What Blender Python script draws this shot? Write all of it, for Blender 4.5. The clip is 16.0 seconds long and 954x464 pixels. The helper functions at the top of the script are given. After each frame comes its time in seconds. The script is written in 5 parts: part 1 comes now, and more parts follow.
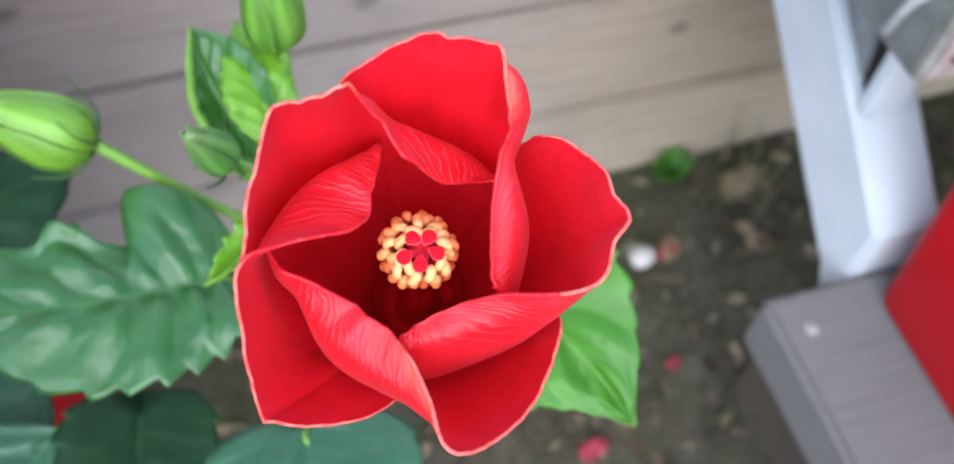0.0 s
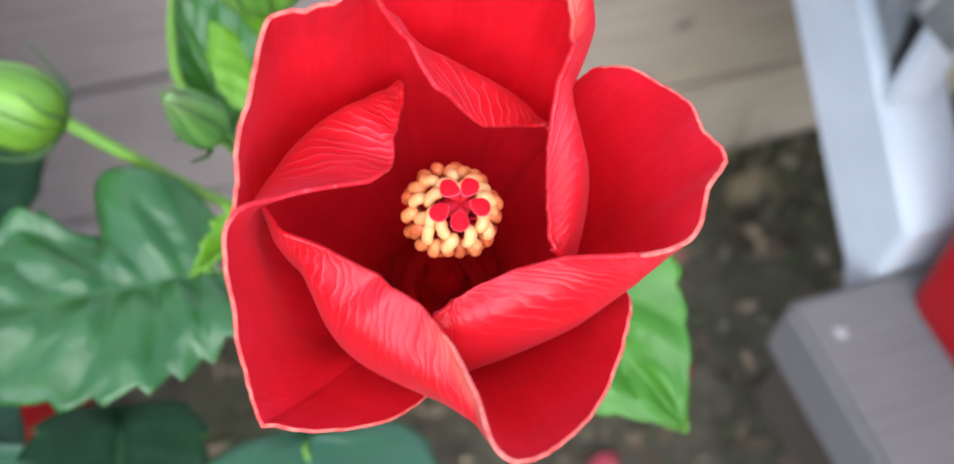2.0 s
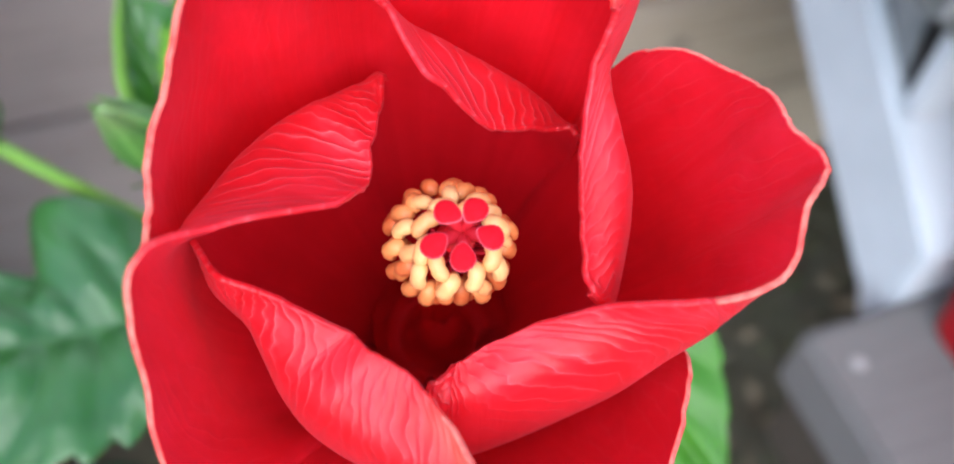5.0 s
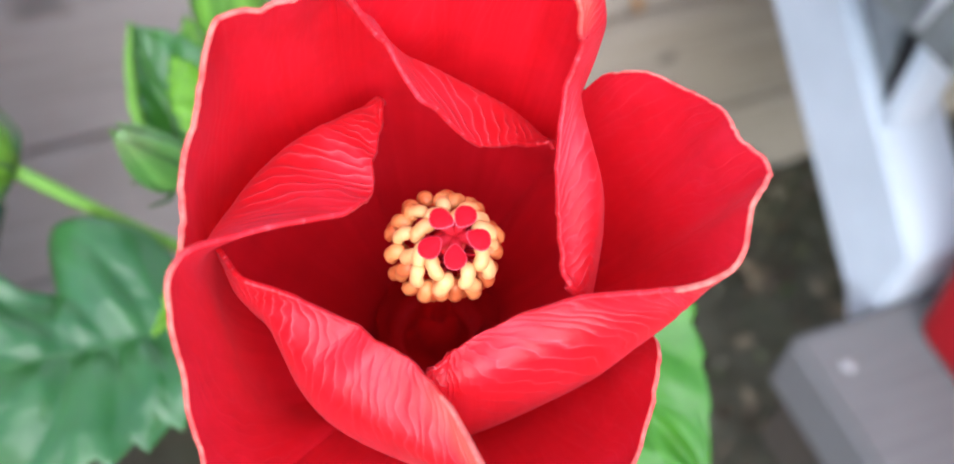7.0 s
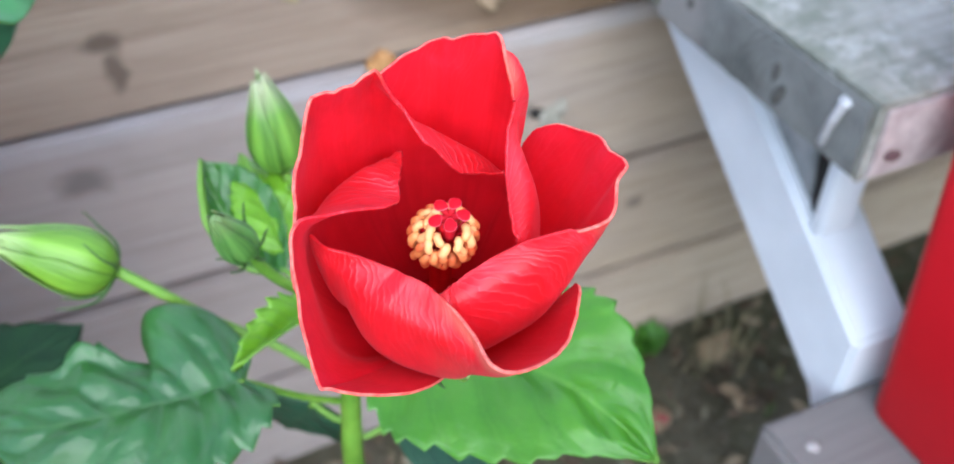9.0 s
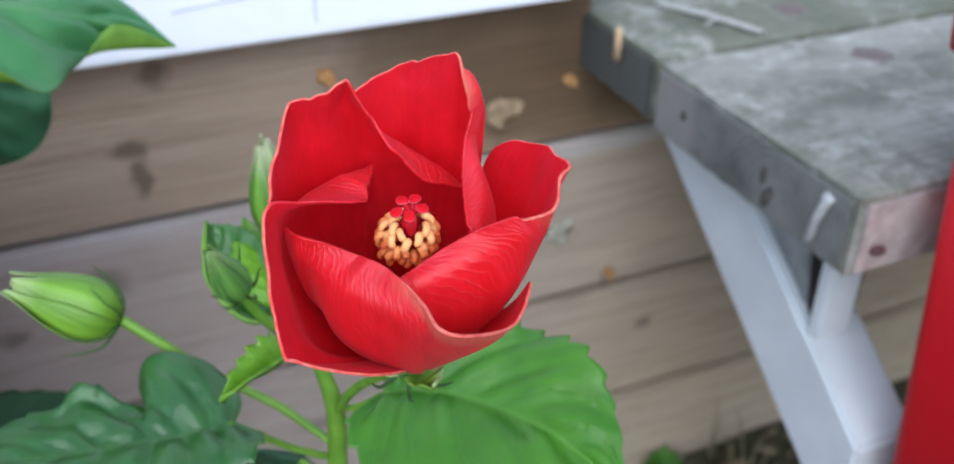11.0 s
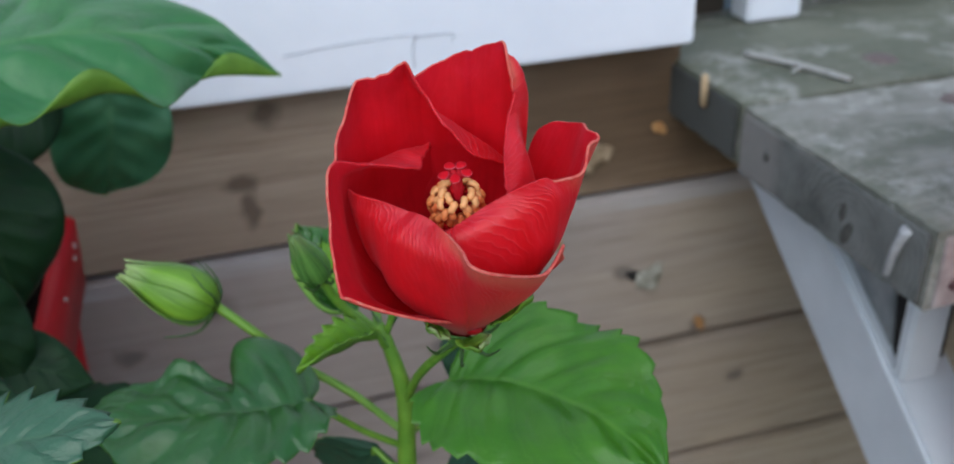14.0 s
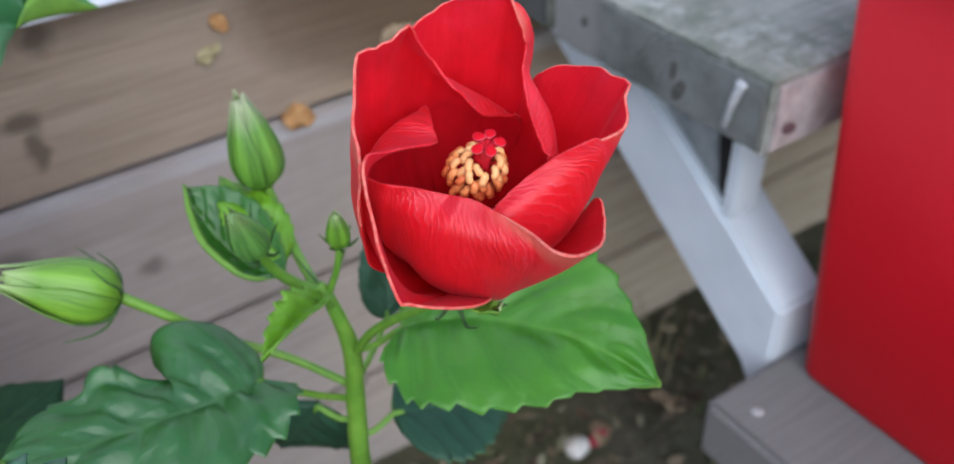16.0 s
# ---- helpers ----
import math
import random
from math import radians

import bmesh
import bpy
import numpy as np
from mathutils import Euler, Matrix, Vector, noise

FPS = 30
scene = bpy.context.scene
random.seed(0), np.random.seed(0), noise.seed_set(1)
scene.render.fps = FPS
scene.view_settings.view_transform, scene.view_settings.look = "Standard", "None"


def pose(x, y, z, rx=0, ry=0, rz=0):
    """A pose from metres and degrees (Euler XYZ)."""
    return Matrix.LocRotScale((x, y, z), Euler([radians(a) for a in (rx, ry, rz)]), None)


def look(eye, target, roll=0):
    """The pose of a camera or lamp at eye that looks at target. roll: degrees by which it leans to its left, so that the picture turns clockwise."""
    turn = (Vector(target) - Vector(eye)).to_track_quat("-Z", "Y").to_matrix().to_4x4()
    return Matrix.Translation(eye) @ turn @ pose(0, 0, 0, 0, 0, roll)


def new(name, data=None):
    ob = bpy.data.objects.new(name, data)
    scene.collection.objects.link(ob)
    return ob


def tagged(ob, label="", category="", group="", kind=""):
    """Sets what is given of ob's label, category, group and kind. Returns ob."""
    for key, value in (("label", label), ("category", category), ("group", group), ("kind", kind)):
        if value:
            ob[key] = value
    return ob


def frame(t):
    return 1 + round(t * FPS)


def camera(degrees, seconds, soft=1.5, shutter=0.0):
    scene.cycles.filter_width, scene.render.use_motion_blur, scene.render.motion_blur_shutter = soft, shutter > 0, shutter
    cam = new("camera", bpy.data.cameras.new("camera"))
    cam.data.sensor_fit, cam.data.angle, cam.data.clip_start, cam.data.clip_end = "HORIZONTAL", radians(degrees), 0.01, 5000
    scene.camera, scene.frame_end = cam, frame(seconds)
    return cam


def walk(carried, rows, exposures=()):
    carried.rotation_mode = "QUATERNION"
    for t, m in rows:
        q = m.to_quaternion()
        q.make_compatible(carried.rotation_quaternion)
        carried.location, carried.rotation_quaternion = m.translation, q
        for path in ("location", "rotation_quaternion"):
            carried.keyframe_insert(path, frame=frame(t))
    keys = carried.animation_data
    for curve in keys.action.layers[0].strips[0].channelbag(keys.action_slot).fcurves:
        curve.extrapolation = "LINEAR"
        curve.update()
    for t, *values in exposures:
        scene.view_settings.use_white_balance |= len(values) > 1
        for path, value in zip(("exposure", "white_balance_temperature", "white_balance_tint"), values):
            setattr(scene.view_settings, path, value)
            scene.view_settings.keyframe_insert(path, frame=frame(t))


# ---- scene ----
cam = camera(53.31, 16.0, 1.8)
PATH = [
    (0, (-0.00150, 0.03361, 0.61939), (0.10527, 0.28632, 0.20137), 5.93),
    (0.5, (-0.00382, 0.03177, 0.61866), (0.10279, 0.28656, 0.20187), 5.64),
    (1, (-0.00964, 0.03003, 0.61423), (0.10159, 0.28719, 0.20010), 5.97),
    (1.5, (-0.00607, 0.03541, 0.60271), (0.10323, 0.29387, 0.18889), 5.32),
    (2, (-0.00415, 0.04507, 0.58776), (0.10922, 0.30394, 0.17528), 5.82),
    (2.5, (-0.00332, 0.05279, 0.57421), (0.11141, 0.31664, 0.16529), 5.74),
    (3, (0.00069, 0.05959, 0.56615), (0.11968, 0.32424, 0.15896), 6.24),
    (3.5, (0.00315, 0.06166, 0.56158), (0.11825, 0.33119, 0.15648), 5.07),
    (4, (0.00104, 0.06142, 0.56424), (0.12099, 0.33098, 0.16057), 5.74),
    (6.5, (0.00261, 0.06663, 0.55654), (0.12831, 0.33408, 0.15322), 5.45),
    (7, (-0.00115, 0.05515, 0.57104), (0.12535, 0.32957, 0.17268), 4.59),
    (7.5, (-0.00707, 0.03345, 0.58943), (0.12499, 0.31937, 0.20108), 3.35),
    (8, (-0.00974, 0.01991, 0.59722), (0.12967, 0.32392, 0.22555), 2.44),
    (8.5, (-0.02174, 0.00887, 0.59891), (0.12820, 0.33057, 0.24674), 2.06),
    (9, (-0.02701, -0.00868, 0.60345), (0.12700, 0.32916, 0.26856), 0.56),
    (9.2, (-0.03054, -0.01281, 0.60544), (0.12924, 0.32751, 0.27582), 0.89),
    (11.3, (-0.02582, -0.05916, 0.58491), (0.13038, 0.34087, 0.32883), 0.31),
    (11.5, (-0.02368, -0.07080, 0.58094), (0.10852, 0.34380, 0.33470), -0.30),
    (12, (-0.02381, -0.07931, 0.57197), (0.07976, 0.35967, 0.35618), -0.83),
    (12.5, (-0.02028, -0.09007, 0.56974), (0.06784, 0.36461, 0.38133), -0.67),
    (13, (-0.01745, -0.09526, 0.56287), (0.07323, 0.36036, 0.37799), -1.49),
    (13.5, (-0.02952, -0.08160, 0.57424), (0.08721, 0.35744, 0.36539), -1.31),
    (14, (-0.02443, -0.07954, 0.58147), (0.08875, 0.34617, 0.34491), -2.47),
    (14.5, (-0.04187, -0.06695, 0.59225), (0.09868, 0.33880, 0.33610), -1.13),
    (15, (-0.05864, -0.05194, 0.59956), (0.11873, 0.32969, 0.32956), -1.07),
    (15.5, (-0.07373, -0.03640, 0.60436), (0.14049, 0.30872, 0.31281), -0.59),
    (16, (-0.07187, -0.02641, 0.59713), (0.14656, 0.30311, 0.29102), -1.61),
]
EXPOSURES = [(0, 1.40, 6100, 10), (3.5, 1.28, 6250, 10), (7, 1.50, 6100, 10), (7.5, 1.52, 6050, 10), (9, 1.44, 5950, 10), (11.5, 0.40, 6200, 8), (12.5, -0.42, 6000, 8), (13, -0.40, 6050, 8), (13.5, -0.26, 6280, 8), (14, 0.20, 6300, 8), (14.5, 0.30, 6350, 9), (15, 0.30, 6200, 9), (15.5, 0.36, 6200, 10), (16, 0.78, 6150, 10)]
walk(cam, [(t, look(eye, target, roll)) for t, eye, target, roll in PATH], EXPOSURES)
cam.data.dof.use_dof = True
cam.data.dof.aperture_fstop = 16.0

# ---- light ----
world = bpy.data.worlds.new("sky")
scene.world = world
world.use_nodes = True
wn = world.node_tree.nodes
sky = wn.new("ShaderNodeTexSky")
sky.sky_type = "NISHITA"
sky.sun_disc = False
sky.sun_elevation = radians(46)
sky.sun_rotation = radians(199)
sky.air_density, sky.dust_density, sky.ozone_density = 1.0, 1.0, 1.0
wn["Background"].inputs[1].default_value = 0.15
world.node_tree.links.new(sky.outputs[0], wn["Background"].inputs[0])
sun = new("sun", bpy.data.lights.new("sun", "SUN"))
sun.data.energy, sun.data.angle, sun.data.color = 1.5, radians(80), (1.0, 0.98, 0.955)
sun.matrix_world = look((-0.45, -1.2, 1.72), (0, 0.1, 0.3))


# ---- materials ----
class Mat:
    """A small helper round one node material."""

    def __init__(self, name, rough=0.6, **sockets):
        self.mat = bpy.data.materials.new(name)
        self.mat.use_nodes = True
        self.t = self.mat.node_tree
        self.b = self.t.nodes["Principled BSDF"]
        self.b.inputs["Roughness"].default_value = rough
        for key, value in sockets.items():
            self.b.inputs[key.replace("_", " ")].default_value = value

    def node(self, kind, ins=None, **attrs):
        n = self.t.nodes.new(kind)
        for key, value in attrs.items():
            setattr(n, key, value)
        for key, value in (ins or {}).items():
            if isinstance(value, bpy.types.NodeSocket):
                self.t.links.new(value, n.inputs[key])
            else:
                n.inputs[key].default_value = value
        return n

    def coord(self, which="Object"):
        return self.node("ShaderNodeTexCoord").outputs[which]

    def mapped(self, vec, scale=(1, 1, 1), loc=(0, 0, 0), rot=(0, 0, 0)):
        return self.node("ShaderNodeMapping", {"Vector": vec, "Scale": scale, "Location": loc, "Rotation": rot}).outputs[0]

    def noise(self, vec, scale, detail=4.0, rough=0.55, dist=0.0):
        return self.node("ShaderNodeTexNoise", {"Vector": vec, "Scale": scale, "Detail": detail, "Roughness": rough, "Distortion": dist}).outputs[0]

    def ramp(self, fac, *stops):
        n = self.node("ShaderNodeValToRGB", {"Fac": fac})
        el = n.color_ramp.elements
        while len(el) < len(stops):
            el.new(0.5)
        for e, (p, c) in zip(el, stops):
            e.position = p
            e.color = (c, c, c, 1) if isinstance(c, (int, float)) else (*c, 1)
        return n.outputs[0]

    def mix(self, fac, a, b, blend="MIX"):
        n = self.node("ShaderNodeMix", data_type="RGBA", blend_type=blend)
        for key, value in ((0, fac), (6, a), (7, b)):
            if isinstance(value, bpy.types.NodeSocket):
                self.t.links.new(value, n.inputs[key])
            else:
                n.inputs[key].default_value = (*value, 1) if isinstance(value, tuple) else value
        return n.outputs[2]

    def math(self, op, a, b=0.0, c=0.0):
        n = self.node("ShaderNodeMath", operation=op)
        for key, value in ((0, a), (1, b), (2, c)):
            if isinstance(value, bpy.types.NodeSocket):
                self.t.links.new(value, n.inputs[key])
            else:
                n.inputs[key].default_value = value
        return n.outputs[0]

    def xyz(self, vec):
        return self.node("ShaderNodeSeparateXYZ", {"Vector": vec}).outputs

    def join(self, x, y, z):
        return self.node("ShaderNodeCombineXYZ", {"X": x, "Y": y, "Z": z}).outputs[0]

    def random(self):
        return self.node("ShaderNodeObjectInfo").outputs["Random"]

    def set(self, **links):
        for key, value in links.items():
            self.t.links.new(value, self.b.inputs[key.replace("_", " ")])
        return self

    def glow_through(self, share, colour):
        """Lets a share of the light pass through a thin sheet."""
        tr = self.node("ShaderNodeBsdfTranslucent", {"Color": (*colour, 1)})
        mx = self.node("ShaderNodeMixShader", {"Fac": share})
        self.t.links.new(self.b.outputs[0], mx.inputs[1])
        self.t.links.new(tr.outputs[0], mx.inputs[2])
        self.t.links.new(mx.outputs[0], self.t.nodes["Material Output"].inputs[0])
        return self

    def bump(self, height, dist=0.001, strength=0.5):
        n = self.node("ShaderNodeBump", {"Height": height, "Distance": dist, "Strength": strength})
        self.t.links.new(n.outputs[0], self.b.inputs["Normal"])
        return self


def wood(name, dark, mid, light, rough=0.75, knots=True, spots=(), blotch=0.5, warm=(), browned=(), moss=0.0, lit_bands=()):
    """Weathered sawn timber with grain along its length, streaks, stains and knots."""
    m = Mat(name, rough, Specular_IOR_Level=0.2)
    vec = m.coord()
    shift = m.math("MULTIPLY", m.random(), 7.0)
    x, y, z = m.xyz(vec)[:3]
    v = m.join(m.math("ADD", x, shift), y, m.math("ADD", z, shift))
    fine = m.noise(m.mapped(v, (14, 320, 320)), 1.0, 5, 0.6, 0.3)
    broad = m.noise(m.mapped(v, (2.5, 26, 26)), 1.0, 4, 0.6, 0.8)
    blot = m.noise(v, 9.0, 5, 0.6)
    col = m.ramp(fine, (0.25, dark), (0.5, mid), (0.78, light))
    col = m.mix(m.ramp(broad, (0.35, 0.0), (0.7, 0.75)), col, mid)
    col = m.mix(m.ramp(blot, (0.45, 0.0), (0.75, blotch)), col, dark)
    if knots:
        vor = m.node("ShaderNodeTexVoronoi", {"Vector": m.mapped(v, (3.2, 10, 10)), "Scale": 1.6, "Randomness": 1.0}).outputs["Distance"]
        col = m.mix(m.ramp(vor, (0.0, 0.85), (0.13, 0.0)), col, tuple(0.35 * k for k in dark))
    if warm:
        drift = m.math("ADD", x, m.math("MULTIPLY", m.math("SUBTRACT", m.noise(m.mapped(v, (4, 14, 14)), 1.0, 4), 0.5), 0.35))
        other = m.ramp(fine, (0.25, warm[0]), (0.5, warm[1]), (0.78, warm[2]))
        col = m.mix(m.ramp(drift, (0.12, 0.0), (0.40, 0.9)), col, other)
    warp = m.math("MULTIPLY", m.math("SUBTRACT", m.noise(vec, 45.0, 3), 0.5), 0.016)
    for px, pz, rx, rz in spots:
        dx = m.math("DIVIDE", m.math("ADD", m.math("SUBTRACT", x, px), warp), rx)
        dz = m.math("DIVIDE", m.math("SUBTRACT", m.math("SUBTRACT", z, pz), warp), rz)
        d = m.math("ADD", m.math("MULTIPLY", dx, dx), m.math("MULTIPLY", dz, dz))
        col = m.mix(m.ramp(d, (0.15, 0.75), (0.5, 0.35), (1.0, 0.0)), col, tuple(0.4 * k for k in dark))
    # Pale strip under a joint: the plank's lit top edge, painted in.
    for z0, z1 in lit_bands:
        zz = m.math("ADD", z, m.math("MULTIPLY", warp, 0.35))
        m_in = m.math("MULTIPLY", m.math("GREATER_THAN", zz, z0), m.math("LESS_THAN", zz, z1))
        lit_streaks = m.ramp(m.noise(m.mapped(vec, (9, 1, 60)), 1.0, 4), (0.35, 0.15), (0.6, 0.65))
        col = m.mix(m.math("MULTIPLY", m_in, lit_streaks), col, tuple(min(0.5, 1.25 * light[1] + 0.02 * k) for k in (0, 0, 1)))
    # Brown stain with the shade beside the landing painted into it.
    for px, pz, rx, rz in browned:
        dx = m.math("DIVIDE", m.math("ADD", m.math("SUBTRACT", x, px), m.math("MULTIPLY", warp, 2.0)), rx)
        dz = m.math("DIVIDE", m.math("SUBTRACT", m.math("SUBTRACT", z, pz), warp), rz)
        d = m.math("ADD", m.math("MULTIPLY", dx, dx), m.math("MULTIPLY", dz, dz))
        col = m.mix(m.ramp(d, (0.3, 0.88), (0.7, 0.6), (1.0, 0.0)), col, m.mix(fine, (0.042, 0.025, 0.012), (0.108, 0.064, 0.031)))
    if moss:
        patch = m.noise(vec, 14.0, 6, 0.7, 0.6)
        col = m.mix(m.ramp(patch, (0.42, 0.0), (0.62, moss)), col, (0.10, 0.115, 0.085))
        pale = m.noise(m.mapped(vec, (1, 1, 1), (3, 5, 1)), 26.0, 6, 0.75)
        col = m.mix(m.ramp(pale, (0.52, 0.0), (0.70, moss * 0.8)), col, (0.58, 0.58, 0.55))
    col = m.mix(m.math("MULTIPLY", m.random(), 0.25), col, mid)
    m.set(Base_Color=col)
    m.bump(m.math("ADD", fine, m.math("MULTIPLY", broad, 0.6)), 0.0012, 0.6)
    return m.mat


def leaf_material(name, deep, mid, vein, rough=0.36, through_share=0.25, gloss=0.6):
    """Glossy leaf: paler midrib and side veins in the leaf's own coordinates, quilted between them."""
    m = Mat(name, rough, Specular_IOR_Level=gloss)
    u, v = m.xyz(m.coord("UV"))[:2]
    side = m.math("ABSOLUTE", m.math("SUBTRACT", v, 0.5))
    ph = m.math("SUBTRACT", m.math("MULTIPLY", u, 6.5), m.math("MULTIPLY", side, 3.0))
    wob = m.noise(m.coord("UV"), 6.0, 3)
    ph = m.math("ADD", ph, m.math("MULTIPLY", wob, 0.6))
    tri = m.math("ABSOLUTE", m.math("SUBTRACT", m.math("FRACT", ph), 0.5))
    lines = m.ramp(tri, (0.43, 0.0), (0.5, 0.35))
    rib = m.ramp(side, (0.006, 0.6), (0.02, 0.0))
    cells = m.node("ShaderNodeTexVoronoi", {"Vector": m.mapped(m.coord("UV"), (34, 26, 1)), "Scale": 1.0}, feature="DISTANCE_TO_EDGE").outputs["Distance"]
    big = m.noise(m.coord(), 55.0, 4)
    col = m.mix(m.ramp(big, (0.3, 0.0), (0.7, 1.0)), deep, mid)
    col = m.mix(m.math("MULTIPLY", lines, 0.5), col, vein)
    col = m.mix(rib, col, vein)
    col = m.mix(m.ramp(cells, (0.0, 0.10), (0.08, 0.0)), col, vein)
    col = m.mix(m.math("MULTIPLY", m.random(), 0.25), col, deep)
    # Furrow shade along the side veins, painted into the green.
    col = m.mix(m.ramp(tri, (0.34, 0.0), (0.45, 0.28), (0.5, 0.1)), col, tuple(0.6 * k for k in deep))
    m.set(Base_Color=col)
    m.set(Roughness=m.ramp(big, (0.2, rough - 0.06), (0.8, rough + 0.12)))
    h = m.math("ADD", m.math("MULTIPLY", m.ramp(tri, (0.25, 0.0), (0.5, 1.0)), -0.5), m.math("ADD", m.math("MULTIPLY", big, 0.35), m.math("MULTIPLY", m.ramp(cells, (0.0, 0.0), (0.2, 0.2)), 0.15)))
    pucker = m.noise(m.coord(), 170.0, 3, 0.5, 0.4)
    m.bump(m.math("ADD", h, m.math("MULTIPLY", pucker, 0.9)), 0.0011, 0.6)
    m.glow_through(through_share, tuple(1.6 * k for k in vein))
    return m.mat


def plain(name, colour, other, rough, scale=40.0, bump=0.0, **sockets):
    """A surface of two close colours in uneven patches."""
    m = Mat(name, rough, **sockets)
    n = m.noise(m.coord(), scale, 5, 0.6)
    m.set(Base_Color=m.mix(m.ramp(n, (0.35, 0.0), (0.68, 1.0)), colour, other))
    if bump:
        m.bump(n, bump, 0.5)
    return m.mat


def petal_material(name, deep, lit, sheen_flush, rough, wave, sheen, gloss, fuzz=0.0):
    """Velvety petal with fine lengthwise veins and, near the rolled rim, crosswise creases."""
    m = Mat(name, rough, Specular_IOR_Level=gloss, Sheen_Weight=sheen, Sheen_Roughness=0.4, Sheen_Tint=(1.0, 0.55, 0.74, 1.0))
    uv = m.coord("UV")
    u, v = m.xyz(uv)[:2]
    veins = m.noise(m.mapped(uv, (46, 1.6, 1)), 1.0, 3, 0.5, 0.8)
    patch = m.noise(m.coord(), 110.0, 5, 0.65)
    col = m.mix(m.ramp(veins, (0.2, 0.25), (0.8, 0.9)), deep, lit)
    # Pinker near the rolled rim: paler margin plus painted sky sheen.
    cloud = m.noise(m.mapped(uv, (9, 5, 1)), 1.0, 4, 0.6, 0.6)
    col = m.mix(m.ramp(cloud, (0.45, 0.0), (0.75, 0.55)), col, sheen_flush)
    body = m.mix(m.ramp(veins, (0.2, 0.0), (0.8, 1.0)), tuple(k * f for k, f in zip(deep, (1.12, 0.9, 0.8))), tuple(k * f for k, f in zip(lit, (1.05, 0.85, 0.85))))
    col = m.mix(m.ramp(m.math("ADD", v, m.math("MULTIPLY", m.math("SUBTRACT", cloud, 0.5), 0.2)), (0.66, 0.85), (0.95, 0.0)), col, body)
    col = m.mix(m.ramp(patch, (0.42, 0.0), (0.72, 0.7)), col, tuple(0.82 * k for k in deep))
    # The throat's shade is painted in here as a darker petal foot.
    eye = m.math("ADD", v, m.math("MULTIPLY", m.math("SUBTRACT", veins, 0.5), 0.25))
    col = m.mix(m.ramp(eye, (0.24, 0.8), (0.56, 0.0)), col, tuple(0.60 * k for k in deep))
    m.set(Base_Color=col)
    warp = m.math("ADD", m.noise(m.mapped(uv, (7, 3, 1)), 1.0, 3), m.math("MULTIPLY", m.noise(m.mapped(uv, (26, 8, 1)), 1.0, 3, 0.6, 0.6), 0.13))
    ph = m.math("ADD", m.math("ADD", m.math("MULTIPLY", u, 58.0), m.math("MULTIPLY", v, 14.0)), m.math("MULTIPLY", warp, 7.0))
    crease = m.math("POWER", m.math("ABSOLUTE", m.math("SINE", m.math("MULTIPLY", ph, 3.14159))), 0.55)
    crease = m.math("SUBTRACT", 1.0, crease)
    mask = m.math("MULTIPLY", m.ramp(v, (0.50, 0.0), (0.84, 1.0)), m.ramp(m.noise(m.mapped(uv, (16, 5, 1)), 1.0, 2), (0.30, 0.1), (0.62, 1.0)))
    fine = m.noise(m.mapped(uv, (140, 10, 1)), 1.0, 3)
    h = m.math("ADD", m.math("MULTIPLY", m.math("MULTIPLY", crease, mask), wave), m.math("ADD", m.math("MULTIPLY", fine, 0.10), m.math("MULTIPLY", veins, 0.35)))
    m.bump(h, 0.0005, 0.6)
    # Crease crests are painted pale in place of their highlights.
    m.set(Base_Color=m.mix(m.math("MULTIPLY", m.math("MULTIPLY", m.ramp(crease, (0.35, 0.0), (0.95, 0.9)), mask), wave), col, tuple(min(0.95, k * 1.1 + 0.10) for k in sheen_flush)))
    if fuzz:
        down = m.math("MULTIPLY", m.ramp(m.math("ADD", v, m.math("MULTIPLY", fine, 0.05)), (0.885, 0.0), (0.97, fuzz)), m.ramp(u, (0.42, 0.0), (0.52, 1.0)))
        base = m.b.inputs["Base Color"].links[0].from_socket
        m.set(Base_Color=m.mix(down, base, (0.76, 0.20, 0.13)))
    m.glow_through(0.40, (0.96, 0.016, 0.040))
    return m.mat


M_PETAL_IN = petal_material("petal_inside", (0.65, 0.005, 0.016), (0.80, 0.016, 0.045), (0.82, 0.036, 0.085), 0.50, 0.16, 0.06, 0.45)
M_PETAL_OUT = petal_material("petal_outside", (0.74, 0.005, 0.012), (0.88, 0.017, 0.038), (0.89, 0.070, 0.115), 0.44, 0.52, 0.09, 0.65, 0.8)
M_PETAL_RIM = plain("petal_rim", (0.64, 0.06, 0.05), (0.71, 0.20, 0.15), 0.8, 620.0, 0.0003)
# Red of the throat floor and column, with the throat's shade painted in.
M_THROAT = plain("red_throat_shade", (0.40, 0.001, 0.005), (0.50, 0.004, 0.010), 0.75, 300.0, 0.0, Specular_IOR_Level=0.15)


def anther_material(name, low, high, dust):
    """Waxy pollen sacs, each a shade between two."""
    m = Mat(name, 0.48)
    n = m.noise(m.coord(), 900.0, 4, 0.6)
    col = m.mix(m.random(), low, high)
    m.set(Base_Color=m.mix(m.ramp(n, (0.40, 0.0), (0.70, 0.35)), col, dust))
    m.bump(n, 0.0002, 0.5)
    return m.mat


# Upper rows are paler, lower rows more orange.
M_ANTHER = anther_material("upper_anther", (0.80, 0.35, 0.11), (0.86, 0.48, 0.19), (0.90, 0.60, 0.29))
M_ANTHER_LOW = anther_material("orange_anther", (0.70, 0.16, 0.045), (0.80, 0.30, 0.09), (0.86, 0.42, 0.16))
